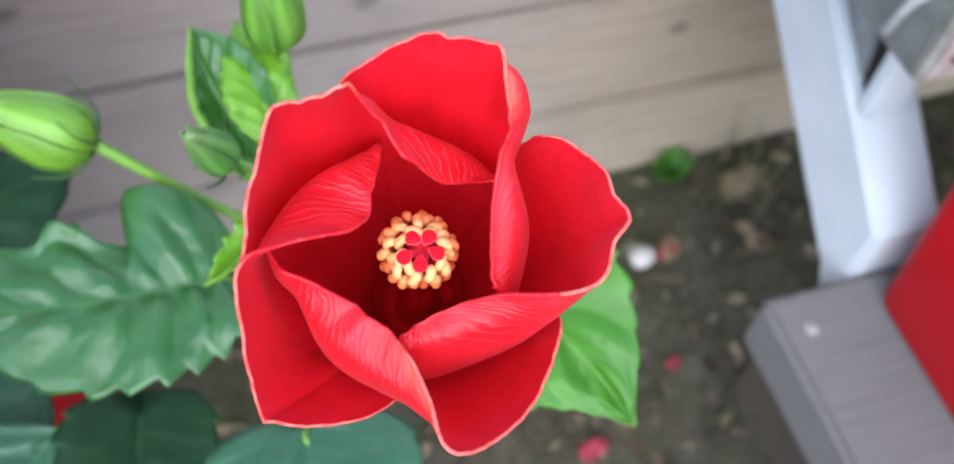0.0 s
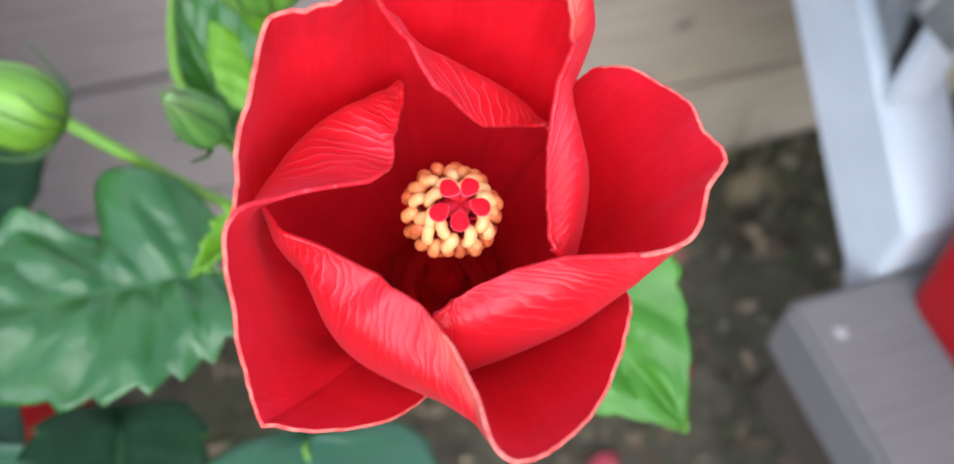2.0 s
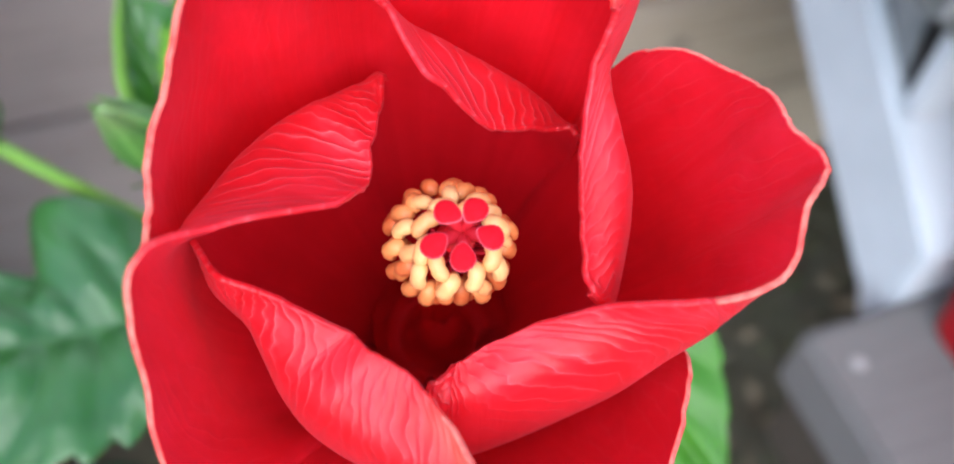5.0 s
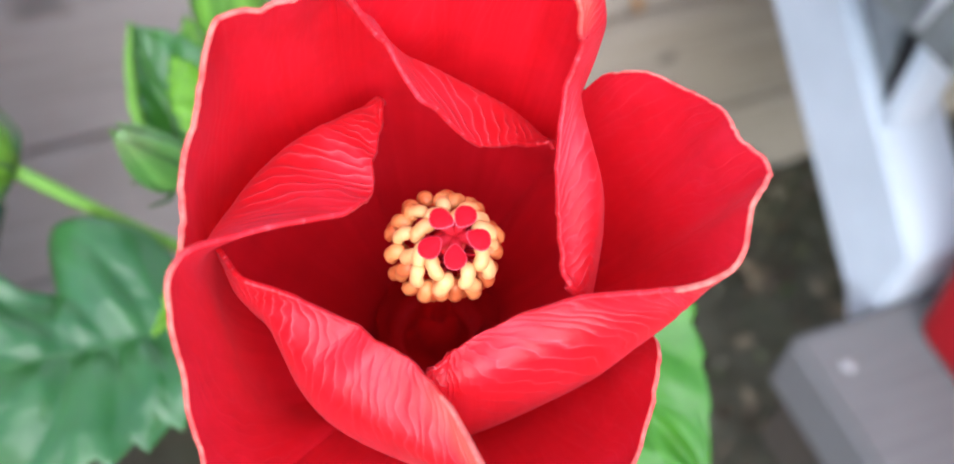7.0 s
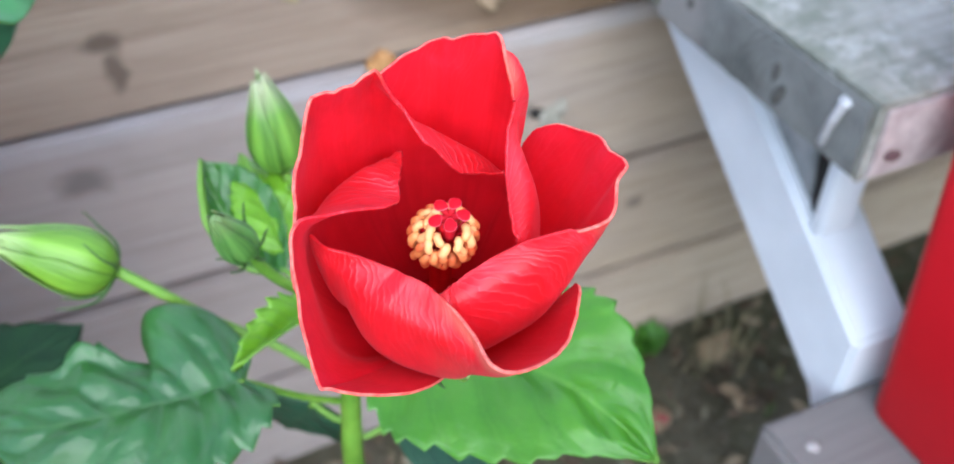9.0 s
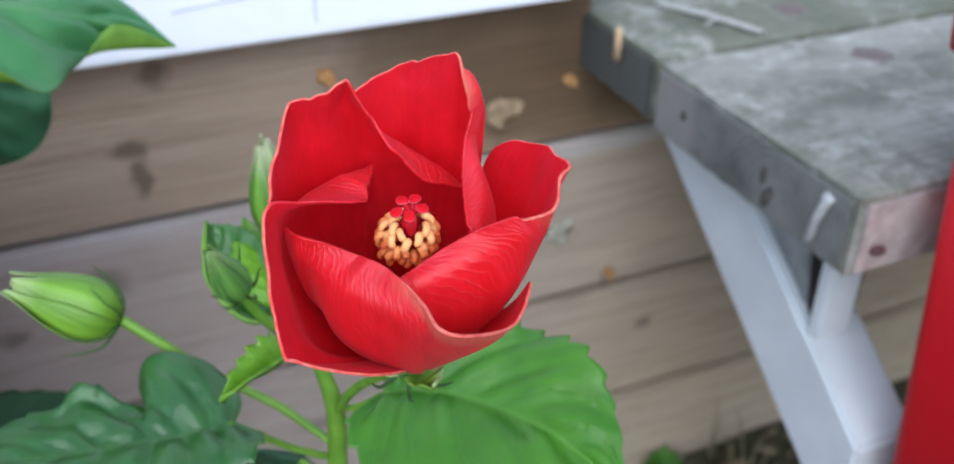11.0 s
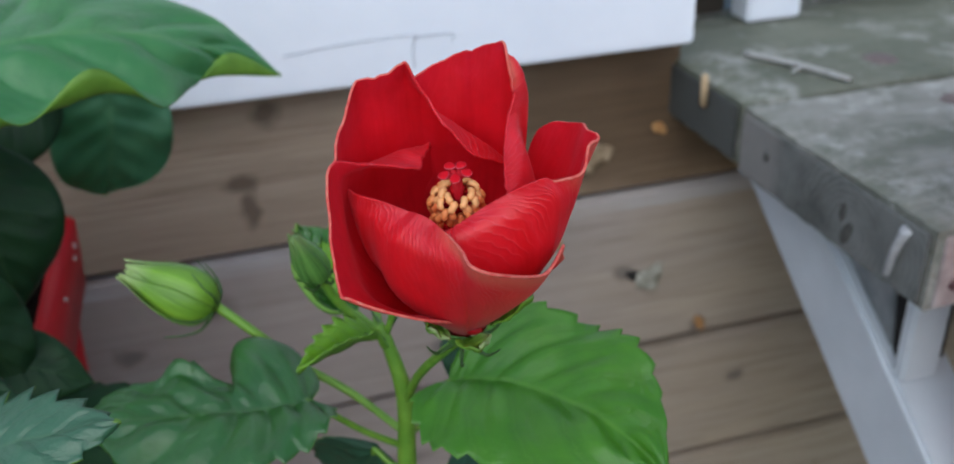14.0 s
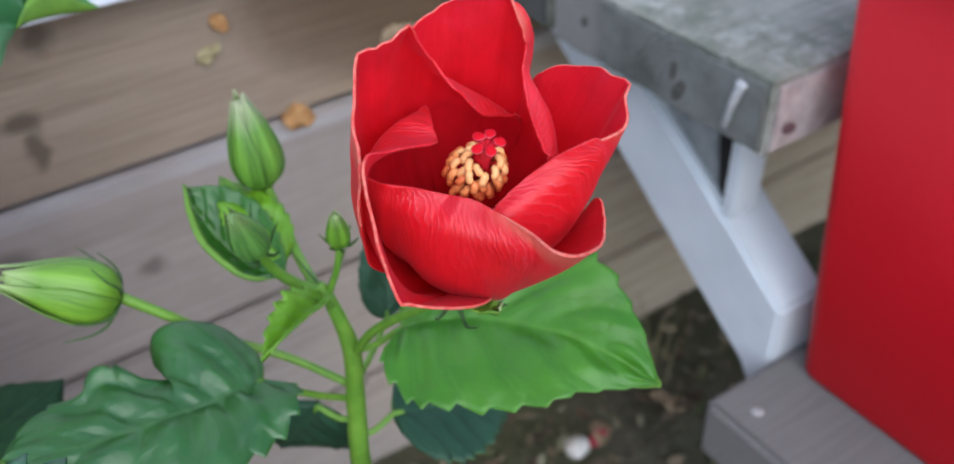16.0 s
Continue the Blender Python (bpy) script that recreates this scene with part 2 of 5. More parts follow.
M_STIGMA = plain("stigma", (0.52, 0.002, 0.010), (0.62, 0.004, 0.016), 0.8, 1500.0, 0.0001, Specular_IOR_Level=0.15)
M_STIGMA_RIM = plain("stigma_rim", (0.52, 0.03, 0.06), (0.64, 0.10, 0.13), 0.6, 900.0)
M_STYLE = plain("style", (0.50, 0.006, 0.018), (0.60, 0.02, 0.035), 0.6, 600.0, 0.0, Specular_IOR_Level=0.25)
M_LEAF = leaf_material("leaf_upper", (0.020, 0.112, 0.017), (0.045, 0.178, 0.032), (0.08, 0.22, 0.05), 0.34, 0.24, 0.95)
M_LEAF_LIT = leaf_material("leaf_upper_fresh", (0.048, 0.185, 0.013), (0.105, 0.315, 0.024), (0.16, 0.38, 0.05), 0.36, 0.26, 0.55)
M_LEAF_CUP = leaf_material("leaf_upper_glossy", (0.020, 0.105, 0.010), (0.050, 0.185, 0.016), (0.10, 0.28, 0.03), 0.34, 0.22, 0.8)
M_LEAF_BLUE = leaf_material("leaf_upper_bluish", (0.028, 0.115, 0.055), (0.046, 0.155, 0.078), (0.08, 0.19, 0.09), 0.36, 0.2, 0.85)
M_LEAF_BIG = leaf_material("leaf_upper_broad", (0.048, 0.215, 0.070), (0.085, 0.295, 0.092), (0.12, 0.32, 0.10), 0.38)
# Darker greens for sheltered leaves: their shade is put into the base colour.
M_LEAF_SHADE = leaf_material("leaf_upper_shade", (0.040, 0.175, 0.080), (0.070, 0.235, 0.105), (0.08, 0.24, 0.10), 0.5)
M_LEAF_DARK_SHADE = leaf_material("leaf_upper_dark_shade", (0.006, 0.030, 0.011), (0.015, 0.056, 0.018), (0.03, 0.085, 0.027), 0.5, 0.12, 0.25)
M_LEAF_LOW_SHADE = leaf_material("leaf_upper_lower_shade", (0.014, 0.058, 0.030), (0.028, 0.095, 0.048), (0.05, 0.13, 0.06), 0.5, 0.15, 0.45)
M_LEAF_YOUNG = leaf_material("leaf_upper_young", (0.125, 0.30, 0.012), (0.20, 0.43, 0.02), (0.27, 0.49, 0.06))
M_LEAF_BACK = plain("leaf_underside", (0.10, 0.22, 0.02), (0.14, 0.29, 0.03), 0.6, 120.0)
M_STEM = plain("green_stem", (0.10, 0.24, 0.02), (0.16, 0.32, 0.035), 0.5, 160.0, 0.0004)
M_WALL = wood("sawn_planks", (0.205, 0.175, 0.158), (0.335, 0.292, 0.266), (0.42, 0.38, 0.35), blotch=0.55,
              warm=((0.28, 0.215, 0.142), (0.455, 0.362, 0.250), (0.535, 0.442, 0.325)),
              spots=((-0.061, 0.2266, 0.022, 0.014), (0.02, 0.19, 0.012, 0.010), (-0.12, 0.20, 0.014, 0.01),
                     (0.318, 0.131, 0.008, 0.014), (0.249, 0.196, 0.010, 0.009), (0.36, 0.07, 0.012, 0.009), (0.10, 0.16, 0.012, 0.012)), lit_bands=((0.250, 0.2655),))
M_WALL_TOP = wood("brown_sawn_planks", (0.172, 0.128, 0.092), (0.295, 0.230, 0.172), (0.385, 0.312, 0.242), blotch=0.6,
              warm=((0.19, 0.115, 0.058), (0.32, 0.215, 0.118), (0.41, 0.30, 0.18)),
              spots=((-0.028, 0.3195, 0.016, 0.009), (-0.004, 0.365, 0.014, 0.012), (-0.0226, 0.298, 0.008, 0.02), (0.262, 0.345, 0.03, 0.03), (0.05, 0.395, 0.20, 0.025)), browned=((0.285, 0.345, 0.19, 0.085),))
M_TREAD = wood("weathered_tread", (0.125, 0.120, 0.115), (0.172, 0.166, 0.160), (0.225, 0.219, 0.212), rough=0.88)
M_LANDING = wood("pale_weathered_boards", (0.13, 0.13, 0.110), (0.29, 0.29, 0.26), (0.46, 0.46, 0.42), rough=0.85, blotch=0.6, moss=0.9)
M_LANDING_BACK = wood("mossy_weathered_boards", (0.085, 0.09, 0.068), (0.18, 0.19, 0.145), (0.32, 0.33, 0.28), rough=0.85, blotch=0.6, moss=0.7)
M_BEAM = wood("dark_timber", (0.035, 0.030, 0.024), (0.075, 0.062, 0.048), (0.12, 0.10, 0.08), rough=0.85)
M_WHITE = plain("white_paint", (0.77, 0.82, 0.89), (0.83, 0.87, 0.93), 0.5, 14.0, 0.0004)
M_GREY = plain("grey_bare_wood", (0.16, 0.18, 0.19), (0.28, 0.30, 0.31), 0.8, 60.0, 0.0008)
M_RED = plain("red_plastic", (0.41, 0.004, 0.010), (0.47, 0.005, 0.013), 0.5, 6.0, Specular_IOR_Level=0.25)
M_PEAT = plain("black_potting_soil", (0.004, 0.004, 0.003), (0.014, 0.011, 0.008), 0.95, 90.0, 0.004, Specular_IOR_Level=0.05)
M_BLACK = plain("dark_gap", (0.008, 0.008, 0.008), (0.015, 0.014, 0.012), 0.9, 30.0)
M_SKIRT = wood("bare_skirting", (0.20, 0.185, 0.17), (0.30, 0.28, 0.26), (0.38, 0.36, 0.34), rough=0.85, knots=False)
M_ZINC = plain("dull_zinc", (0.32, 0.33, 0.34), (0.46, 0.47, 0.48), 0.6, 300.0, 0.0, Metallic=0.3)
M_WHITE_OLD = plain("weathered_white_paint", (0.53, 0.58, 0.62), (0.61, 0.66, 0.70), 0.9, 18.0, 0.0006, Specular_IOR_Level=0.1)
M_STAIN_ZINC = plain("rusted_zinc", (0.30, 0.29, 0.28), (0.42, 0.41, 0.40), 0.7, 400.0)
M_PALEWOOD = plain("bleached_wood", (0.30, 0.30, 0.28), (0.42, 0.42, 0.40), 0.8, 300.0)
M_CRACK = plain("crack_grey", (0.30, 0.33, 0.37), (0.42, 0.46, 0.50), 0.8, 200.0)
M_KNOT = plain("knot", (0.05, 0.052, 0.048), (0.09, 0.09, 0.08), 0.8, 300.0)
M_STAIN = plain("red_brown_knot", (0.10, 0.072, 0.068), (0.18, 0.14, 0.13), 0.7, 300.0)
M_KNOT_RED = plain("dark_red_knot", (0.05, 0.025, 0.03), (0.16, 0.09, 0.095), 0.8, 400.0)
M_STONE = plain("pebble", (0.5, 0.48, 0.44), (0.68, 0.66, 0.62), 0.8, 120.0, 0.001)
M_LITTER = Mat("leaf_litter", 0.85)
_isl = M_LITTER.node("ShaderNodeNewGeometry").outputs["Random Per Island"]
M_LITTER.set(Base_Color=M_LITTER.ramp(_isl, (0.0, (0.05, 0.035, 0.022)), (0.4, (0.13, 0.09, 0.055)), (0.7, (0.20, 0.16, 0.10)), (0.86, (0.06, 0.09, 0.03)), (1.0, (0.30, 0.26, 0.19))))
M_LITTER = M_LITTER.mat


def soil():
    m = Mat("soil", 0.95, Specular_IOR_Level=0.2)
    v = m.coord()
    a, b, c = m.noise(v, 18.0, 6, 0.65), m.noise(v, 160.0, 5, 0.7), m.noise(v, 5.0, 3)
    col = m.ramp(a, (0.3, (0.060, 0.054, 0.034)), (0.55, (0.118, 0.108, 0.072)), (0.75, (0.19, 0.172, 0.122)))
    col = m.mix(m.ramp(c, (0.42, 0.0), (0.65, 0.7)), col, (0.088, 0.105, 0.048))
    col = m.mix(m.ramp(b, (0.5, 0.0), (0.8, 0.6)), col, (0.19, 0.17, 0.15))
    m.set(Base_Color=col)
    m.bump(m.math("ADD", a, b), 0.01, 0.9)
    return m.mat


def bud_material(name, low, high, tip, start=0.62):
    m = Mat(name, 0.42)
    u, v = m.xyz(m.coord("UV"))[:2]
    st = m.noise(m.mapped(m.coord("UV"), (17, 1.3, 1)), 1.0, 3, 0.6, 0.4)
    col = m.mix(m.ramp(st, (0.35, 0.0), (0.7, 1.0)), low, high)
    side = m.math("ABSOLUTE", m.math("SUBTRACT", m.math("FRACT", u), 0.5))
    col = m.mix(m.ramp(side, (0.0, 0.55), (0.22, 0.0)), col, tuple(1.35 * k for k in high))
    col = m.mix(m.ramp(side, (0.38, 0.0), (0.5, 0.35)), col, tuple(0.7 * k for k in low))
    col = m.mix(m.ramp(v, (start, 0.0), (start + 0.33, 0.85)), col, tip)
    m.set(Base_Color=col)
    m.bump(st, 0.0004, 0.5)
    return m.mat


M_SOIL = soil()
M_BUD = bud_material("bud_green", (0.075, 0.190, 0.012), (0.165, 0.330, 0.028), (0.34, 0.44, 0.18), 0.70)
M_BUD_PALE = bud_material("bud_pale_tip", (0.060, 0.160, 0.018), (0.140, 0.300, 0.036), (0.42, 0.44, 0.27), 0.66)
M_BRACT = plain("dark_green_bract", (0.035, 0.085, 0.018), (0.06, 0.13, 0.03), 0.55, 300.0)
M_BUD_DARK = bud_material("bud_olive", (0.050, 0.150, 0.028), (0.120, 0.270, 0.055), (0.22, 0.33, 0.12), 0.66)


# ---- building helpers ----
def mesh_of(name, bm, mats, smooth=True):
    me = bpy.data.meshes.new(name)
    bm.normal_update()
    bm.to_mesh(me)
    bm.free()
    for m in mats if isinstance(mats, (list, tuple)) else [mats]:
        me.materials.append(m)
    if smooth:
        me.polygons.foreach_set("use_smooth", [True] * len(me.polygons))
    return me


def part(name, bm, mats, parent=None, label="", smooth=True):
    """One mesh object, under a thing or a part if one is given."""
    ob = new(name, mesh_of(name, bm, mats, smooth))
    ob.parent = parent
    return tagged(ob, label)


def thing(name, label, category, at=(0, 0, 0), group="", kind=""):
    """An empty that holds the parts of a thing; the parts' coordinates are the world's."""
    ob = new(name)
    ob.empty_display_size = 0.01
    return tagged(ob, label, category, group, kind)


def box(lo, hi, bevel=0.002, bm=None):
    bm = bm or bmesh.new()
    r = bmesh.ops.create_cube(bm, size=1.0)
    for v in r["verts"]:
        v.co = Vector([lo[i] + (v.co[i] + 0.5) * (hi[i] - lo[i]) for i in range(3)])
    if bevel:
        edges = list({e for v in r["verts"] for e in v.link_edges})
        bmesh.ops.bevel(bm, geom=edges, offset=bevel, segments=2, affect="EDGES")
    return bm


def prism(poly, x0, x1, bevel=0.002):
    """A (y, z) outline drawn out along x."""
    bm = bmesh.new()
    a = [bm.verts.new((x0, y, z)) for y, z in poly]
    b = [bm.verts.new((x1, y, z)) for y, z in poly]
    bm.faces.new(a)
    bm.faces.new(b[::-1])
    n = len(poly)
    for i in range(n):
        bm.faces.new((a[i], b[i], b[(i + 1) % n], a[(i + 1) % n]))
    bmesh.ops.recalc_face_normals(bm, faces=bm.faces)
    if bevel:
        bmesh.ops.bevel(bm, geom=list(bm.edges), offset=bevel, segments=2, affect="EDGES")
    return bm


def spline(points, s):
    """A smooth curve through the points (Vectors), s from 0 to 1."""
    n = len(points) - 1
    k = min(int(s * n), n - 1)
    t = s * n - k
    p1, p2 = points[k], points[k + 1]
    p0 = points[k - 1] if k else p1 * 2 - p2
    p3 = points[k + 2] if k + 2 <= n else p2 * 2 - p1
    return 0.5 * (2 * p1 + (p2 - p0) * t + (2 * p0 - 5 * p1 + 4 * p2 - p3) * t * t + (3 * p1 - p0 - 3 * p2 + p3) * t ** 3)


def tube(points, r0, r1, sides=10, steps=24, bm=None, bumps=0.0, girths=()):
    """A round, tapering shoot along a smooth curve; girths gives a radius for each point instead."""
    bm = bm or bmesh.new()
    pts = [Vector(p) for p in points]
    rings = []
    ref = Vector((0.31, 0.9, 0.2))
    for i in range(steps + 1):
        s = i / steps
        p = spline(pts, s)
        d = (spline(pts, min(1, s + 0.01)) - spline(pts, max(0, s - 0.01))).normalized()
        a = d.cross(ref).normalized()
        b = d.cross(a)
        r = spline([Vector((g, 0, 0)) for g in girths], s).x if girths else r0 + (r1 - r0) * s
        r *= 1 + bumps * noise.noise(p * 160)
        rings.append([bm.verts.new(p + a * (r * math.cos(6.28319 * j / sides)) + b * (r * math.sin(6.28319 * j / sides))) for j in range(sides)])
    for q, w in zip(rings, rings[1:]):
        for j in range(sides):
            bm.faces.new((q[j], q[(j + 1) % sides], w[(j + 1) % sides], w[j]))
    bm.faces.new(rings[0][::-1])
    bm.faces.new(rings[-1])
    return bm


def revolve(profile, sides=24, shape=None, bm=None):
    """(r, z) pairs turned about z; shape(angle, s) scales the radius. UV: round, along."""
    bm = bm or bmesh.new()
    uv = bm.loops.layers.uv.verify()
    rings = []
    n = len(profile) - 1
    for i, (r, z) in enumerate(profile):
        rings.append([bm.verts.new((max(r, 1e-6) * (shape(6.28319 * j / sides, i / n) if shape else 1) * math.cos(6.28319 * j / sides),
                                    max(r, 1e-6) * (shape(6.28319 * j / sides, i / n) if shape else 1) * math.sin(6.28319 * j / sides), z)) for j in range(sides)])
    for i in range(n):
        for j in range(sides):
            f = bm.faces.new((rings[i][j], rings[i][(j + 1) % sides], rings[i + 1][(j + 1) % sides], rings[i + 1][j]))
            for lp, (a, b) in zip(f.loops, ((j, i), (j + 1, i), (j + 1, i + 1), (j, i + 1))):
                lp[uv].uv = (a / sides, b / n)
    return bm


def frame_of(base, tip, up):
    """A matrix whose x runs from base to tip and whose z is nearest to up."""
    x = (Vector(tip) - Vector(base)).normalized()
    y = Vector(up).cross(x).normalized()
    z = x.cross(y)
    return Matrix((x, y, z)).transposed().to_4x4()


def leaf_mesh(base, tip, up, width, droop=0.1, fold=0.15, teeth=14, tooth=0.05, wave=0.0, seed=0, broad=0.72, lobe=0.0, nu=56, nv=22, quilt=1.0):
    """An ovate leaf from base to tip: toothed margin, sunk midrib, quilted side veins, drooping end."""
    bm = bmesh.new()
    uvl = bm.loops.layers.uv.verify()
    length = (Vector(tip) - Vector(base)).length
    m = Matrix.Translation(base) @ frame_of(base, tip, up)
    rng = random.Random(seed)
    ph = rng.random() * 6
    grid = []
    for i in range(nu + 1):
        u = i / nu
        w = max(0.0, math.sin(math.pi * min(1.0, u ** broad))) ** 0.75 * width
        row = []
        for j in range(nv + 1):
            v = 2 * j / nv - 1
            edge = abs(v) ** 6
            saw = (u * teeth + 0.3 * (v > 0)) % 1.0
            ww = w * (1 + edge * tooth * (saw - 0.35) * 2.2)
            x = length * (u - lobe * abs(v) ** 1.6 * (1 - u) ** 2 + 0.10 * abs(v) * (1 - abs(v)) * u + edge * tooth * 0.3 * saw * (1 if u < 0.93 else 0))
            y = ww * v
            z = fold * abs(y) + droop * length * (0.25 - (u - 0.5) ** 2) * 1.0 - droop * length * 0.5 * abs(v) ** 2
            q = (u * 6.5 - abs(v) * 1.5) % 1.0
            z += quilt * 0.0011 * (width / 0.03) * math.sin(math.pi * q) * (1 - abs(v) ** 3) * min(1, 6 * abs(v)) * min(1, (1 - u) * 5)
            z += wave * width * abs(v) ** 2 * math.sin(u * 11 + ph + (2.0 if v > 0 else 0))
            z += 0.0015 * noise.noise(Vector((u * 5 + seed, v * 2, 0.3)))
            row.append(bm.verts.new(m @ Vector((x, y, z))))
        grid.append(row)
    for i in range(nu):
        for j in range(nv):
            f = bm.faces.new((grid[i][j], grid[i + 1][j], grid[i + 1][j + 1], grid[i][j + 1]))
            for lp, (a, b) in zip(f.loops, ((i, j), (i + 1, j), (i + 1, j + 1), (i, j + 1))):
                lp[uvl].uv = (a / nu, b / nv)
    return bm


def blade_mesh(rib, near, far, teeth=12, tooth=0.06, quilt=0.0012, ripple=0.0, lip=(), curl=(), bare=0.0, bulge=0.0, seed=0, nu=84, nv=36):
    """A leaf blade spanned by its midrib and two margins (millimetres, base to tip), seen from above with near on the right of the growth direction; lip turns the near margin up, curl rolls the far one over; the near margin has no teeth up to the share bare."""
    bm = bmesh.new()
    uvl = bm.loops.layers.uv.verify()
    rib, near, far = ([Vector(p) / 1000 for p in c] for c in (rib, near, far))
    lips, curls = ([Vector((k / 1000, 0, 0)) for k in c] for c in (lip, curl))
    grid = []
    for i in range(nu + 1):
        u = i / nu
        r, sides = spline(rib, u), (spline(near, u), spline(far, u))
        ahead = (spline(rib, min(1, u + 0.02)) - spline(rib, max(0, u - 0.02))).normalized()
        across = (sides[1] - sides[0])
        up = ahead.cross(across).normalized() if across.length > 1e-6 else Vector((0, 0, 1))
        row = []
        for j in range(nv + 1):
            v = 2 * j / nv - 1
            a = abs(v)
            reach = sides[0 if v < 0 else 1] - r
            saw = (u * teeth + 0.37 * (v > 0) + 0.15 * noise.noise(Vector((u * 9, seed, 1)))) % 1.0
            big = 0.6 + 0.8 * noise.noise(Vector((u * 5, seed, v))) ** 2
            p = r + reach * a * (1 + a ** 10 * tooth * big * (saw - 0.4) * 2 * (1 if 0.03 < u < 0.97 and (v > 0 or u > bare) else 0))
            q = (u * 6.5 - a * 1.5) % 1.0
            soft = (1 - a ** 3) * min(1, 5 * a) * min(1, (1 - u) * 5) * min(1, u * 8 + 0.2)
            lift = quilt * (math.sin(math.pi * q) ** 0.7 - 0.5) * (0.8 + 0.5 * noise.noise(Vector((u * 8, v * 3, seed)))) * soft
            lift += bulge * math.sin(math.pi * a) * math.sin(math.pi * u)
            lift += ripple * a ** 2 * math.sin(u * 17 + seed + (2.1 if v > 0 else 0)) * math.sin(math.pi * u)
            lift += 0.0012 * noise.noise(Vector((u * 6 + seed, v * 2.5, 0.3))) * min(1, u * 6)
            p = p + up * lift
            if lips and v < -0.76:
                k = (-v - 0.76) / 0.24
                h = max(0.0, spline(lips, u).x)
                p = p + Vector((0.10, -0.75, 0)) * (h * 0.40 * math.sin(k * 2.2)) + Vector((0, 0, 1)) * (h * k * k)
            if curls and v > 0.6:
                k = (v - 0.6) / 0.4
                h = max(0.0, spline(curls, u).x)
                p = p + up * (h * math.sin(k * 1.9) * 0.8) - reach.normalized() * (h * 1.1 * k * k)
            row.append(bm.verts.new(p))
        grid.append(row)
    for i in range(nu):
        for j in range(nv):
            f = bm.faces.new((grid[i][j], grid[i + 1][j], grid[i + 1][j + 1], grid[i][j + 1]))
            for lp, (a, b) in zip(f.loops, ((i, j), (i + 1, j), (i + 1, j + 1), (i, j + 1))):
                lp[uvl].uv = (a / nu, b / nv)
    return bm


def add_blade(parent, stalk_from, rib, near, far, mat, label="", stalk=0.0012, **kw):
    ob = part("leaf", blade_mesh(rib, near, far, **kw), [mat, M_LEAF_BACK], parent, label)
    so = ob.modifiers.new("thickness", "SOLIDIFY")
    so.thickness, so.offset, so.material_offset, so.material_offset_rim = 0.0005, -1.0, 1, 1
    if stalk_from is not None:
        a, b, c = Vector(stalk_from), Vector(rib[0]) / 1000, Vector(rib[1]) / 1000
        part("leaf_stalk", tube([a, (a + b) / 2 + Vector((0, 0, -0.002)), b - Vector((0, 0, 0.0006)), b + (c - b) * 0.4 - Vector((0, 0, 0.0016))], stalk * 1.1, stalk * 0.7, 8, 14), M_STEM, ob)
    return ob


def add_leaf(parent, stalk_from, base, tip, up, width, mat, label="", stalk=0.0012, **kw):
    ob = part("leaf", leaf_mesh(base, tip, up, width, **kw), [mat, M_LEAF_BACK], parent, label)
    so = ob.modifiers.new("thickness", "SOLIDIFY")
    so.thickness, so.offset, so.material_offset, so.material_offset_rim = 0.0005, -1.0, 1, 1
    if stalk_from is not None:
        a, b = Vector(stalk_from), Vector(base)
        part("leaf_stalk", tube([a, (a + b) / 2 + Vector((0, 0, -0.002)), b, b + (Vector(tip) - b) * 0.08], stalk * 1.1, stalk * 0.8, 8, 14), M_STEM, ob)
    return ob


def disc(at, normal, rx, ry, thick, turn=0.0, seed=0):
    """A flat, uneven patch such as a knot, lying on a surface."""
    bm = bmesh.new()
    rng = random.Random(seed)
    n = 20
    z = Vector(normal)
    x = z.orthogonal().normalized()
    y = z.cross(x)
    c, s = math.cos(turn), math.sin(turn)
    top, low = [], []
    for i in range(n):
        a = 6.28319 * i / n
        k = 1 + 0.18 * (rng.random() - 0.5)
        p = (rx * math.cos(a) * k, ry * math.sin(a) * k)
        q = x * (p[0] * c - p[1] * s) + y * (p[0] * s + p[1] * c)
        top.append(bm.verts.new(Vector(at) + q * 0.85 + z * thick))
        low.append(bm.verts.new(Vector(at) + q - z * thick))
    mid = bm.verts.new(Vector(at) + z * thick * 0.6)
    for i in range(n):
        j = (i + 1) % n
        bm.faces.new((mid, top[i], top[j]))
        bm.faces.new((top[i], low[i], low[j], top[j]))
    return bm


# ---- the ground ----
def ground_height(x, y):
    return -0.12 + 0.010 * noise.noise(Vector((x * 6, y * 6, 0))) + 0.004 * noise.noise(Vector((x * 25, y * 25, 4)))


def build_ground():
    bm = bmesh.new()
    n = 110
    xs = [-0.6 + 1.6 * i / n for i in range(n + 1)]
    ys = [-0.5 + 1.1 * i / n for i in range(n + 1)]
    xs = [-300, -40, -8, -2] + xs + [2.5, 8, 40, 300]
    ys = [-300, -40, -8, -2] + ys + [1.5, 8, 40, 300]
    g = [[bm.verts.new((x, y, ground_height(x, y))) for y in ys] for x in xs]
    for i in range(len(xs) - 1):
        for j in range(len(ys) - 1):
            bm.faces.new((g[i][j], g[i + 1][j], g[i + 1][j + 1], g[i][j + 1]))
    tagged(part("ground", bm, M_SOIL), "dark damp soil with moss and plant litter", "ground", kind="structure")


build_ground()

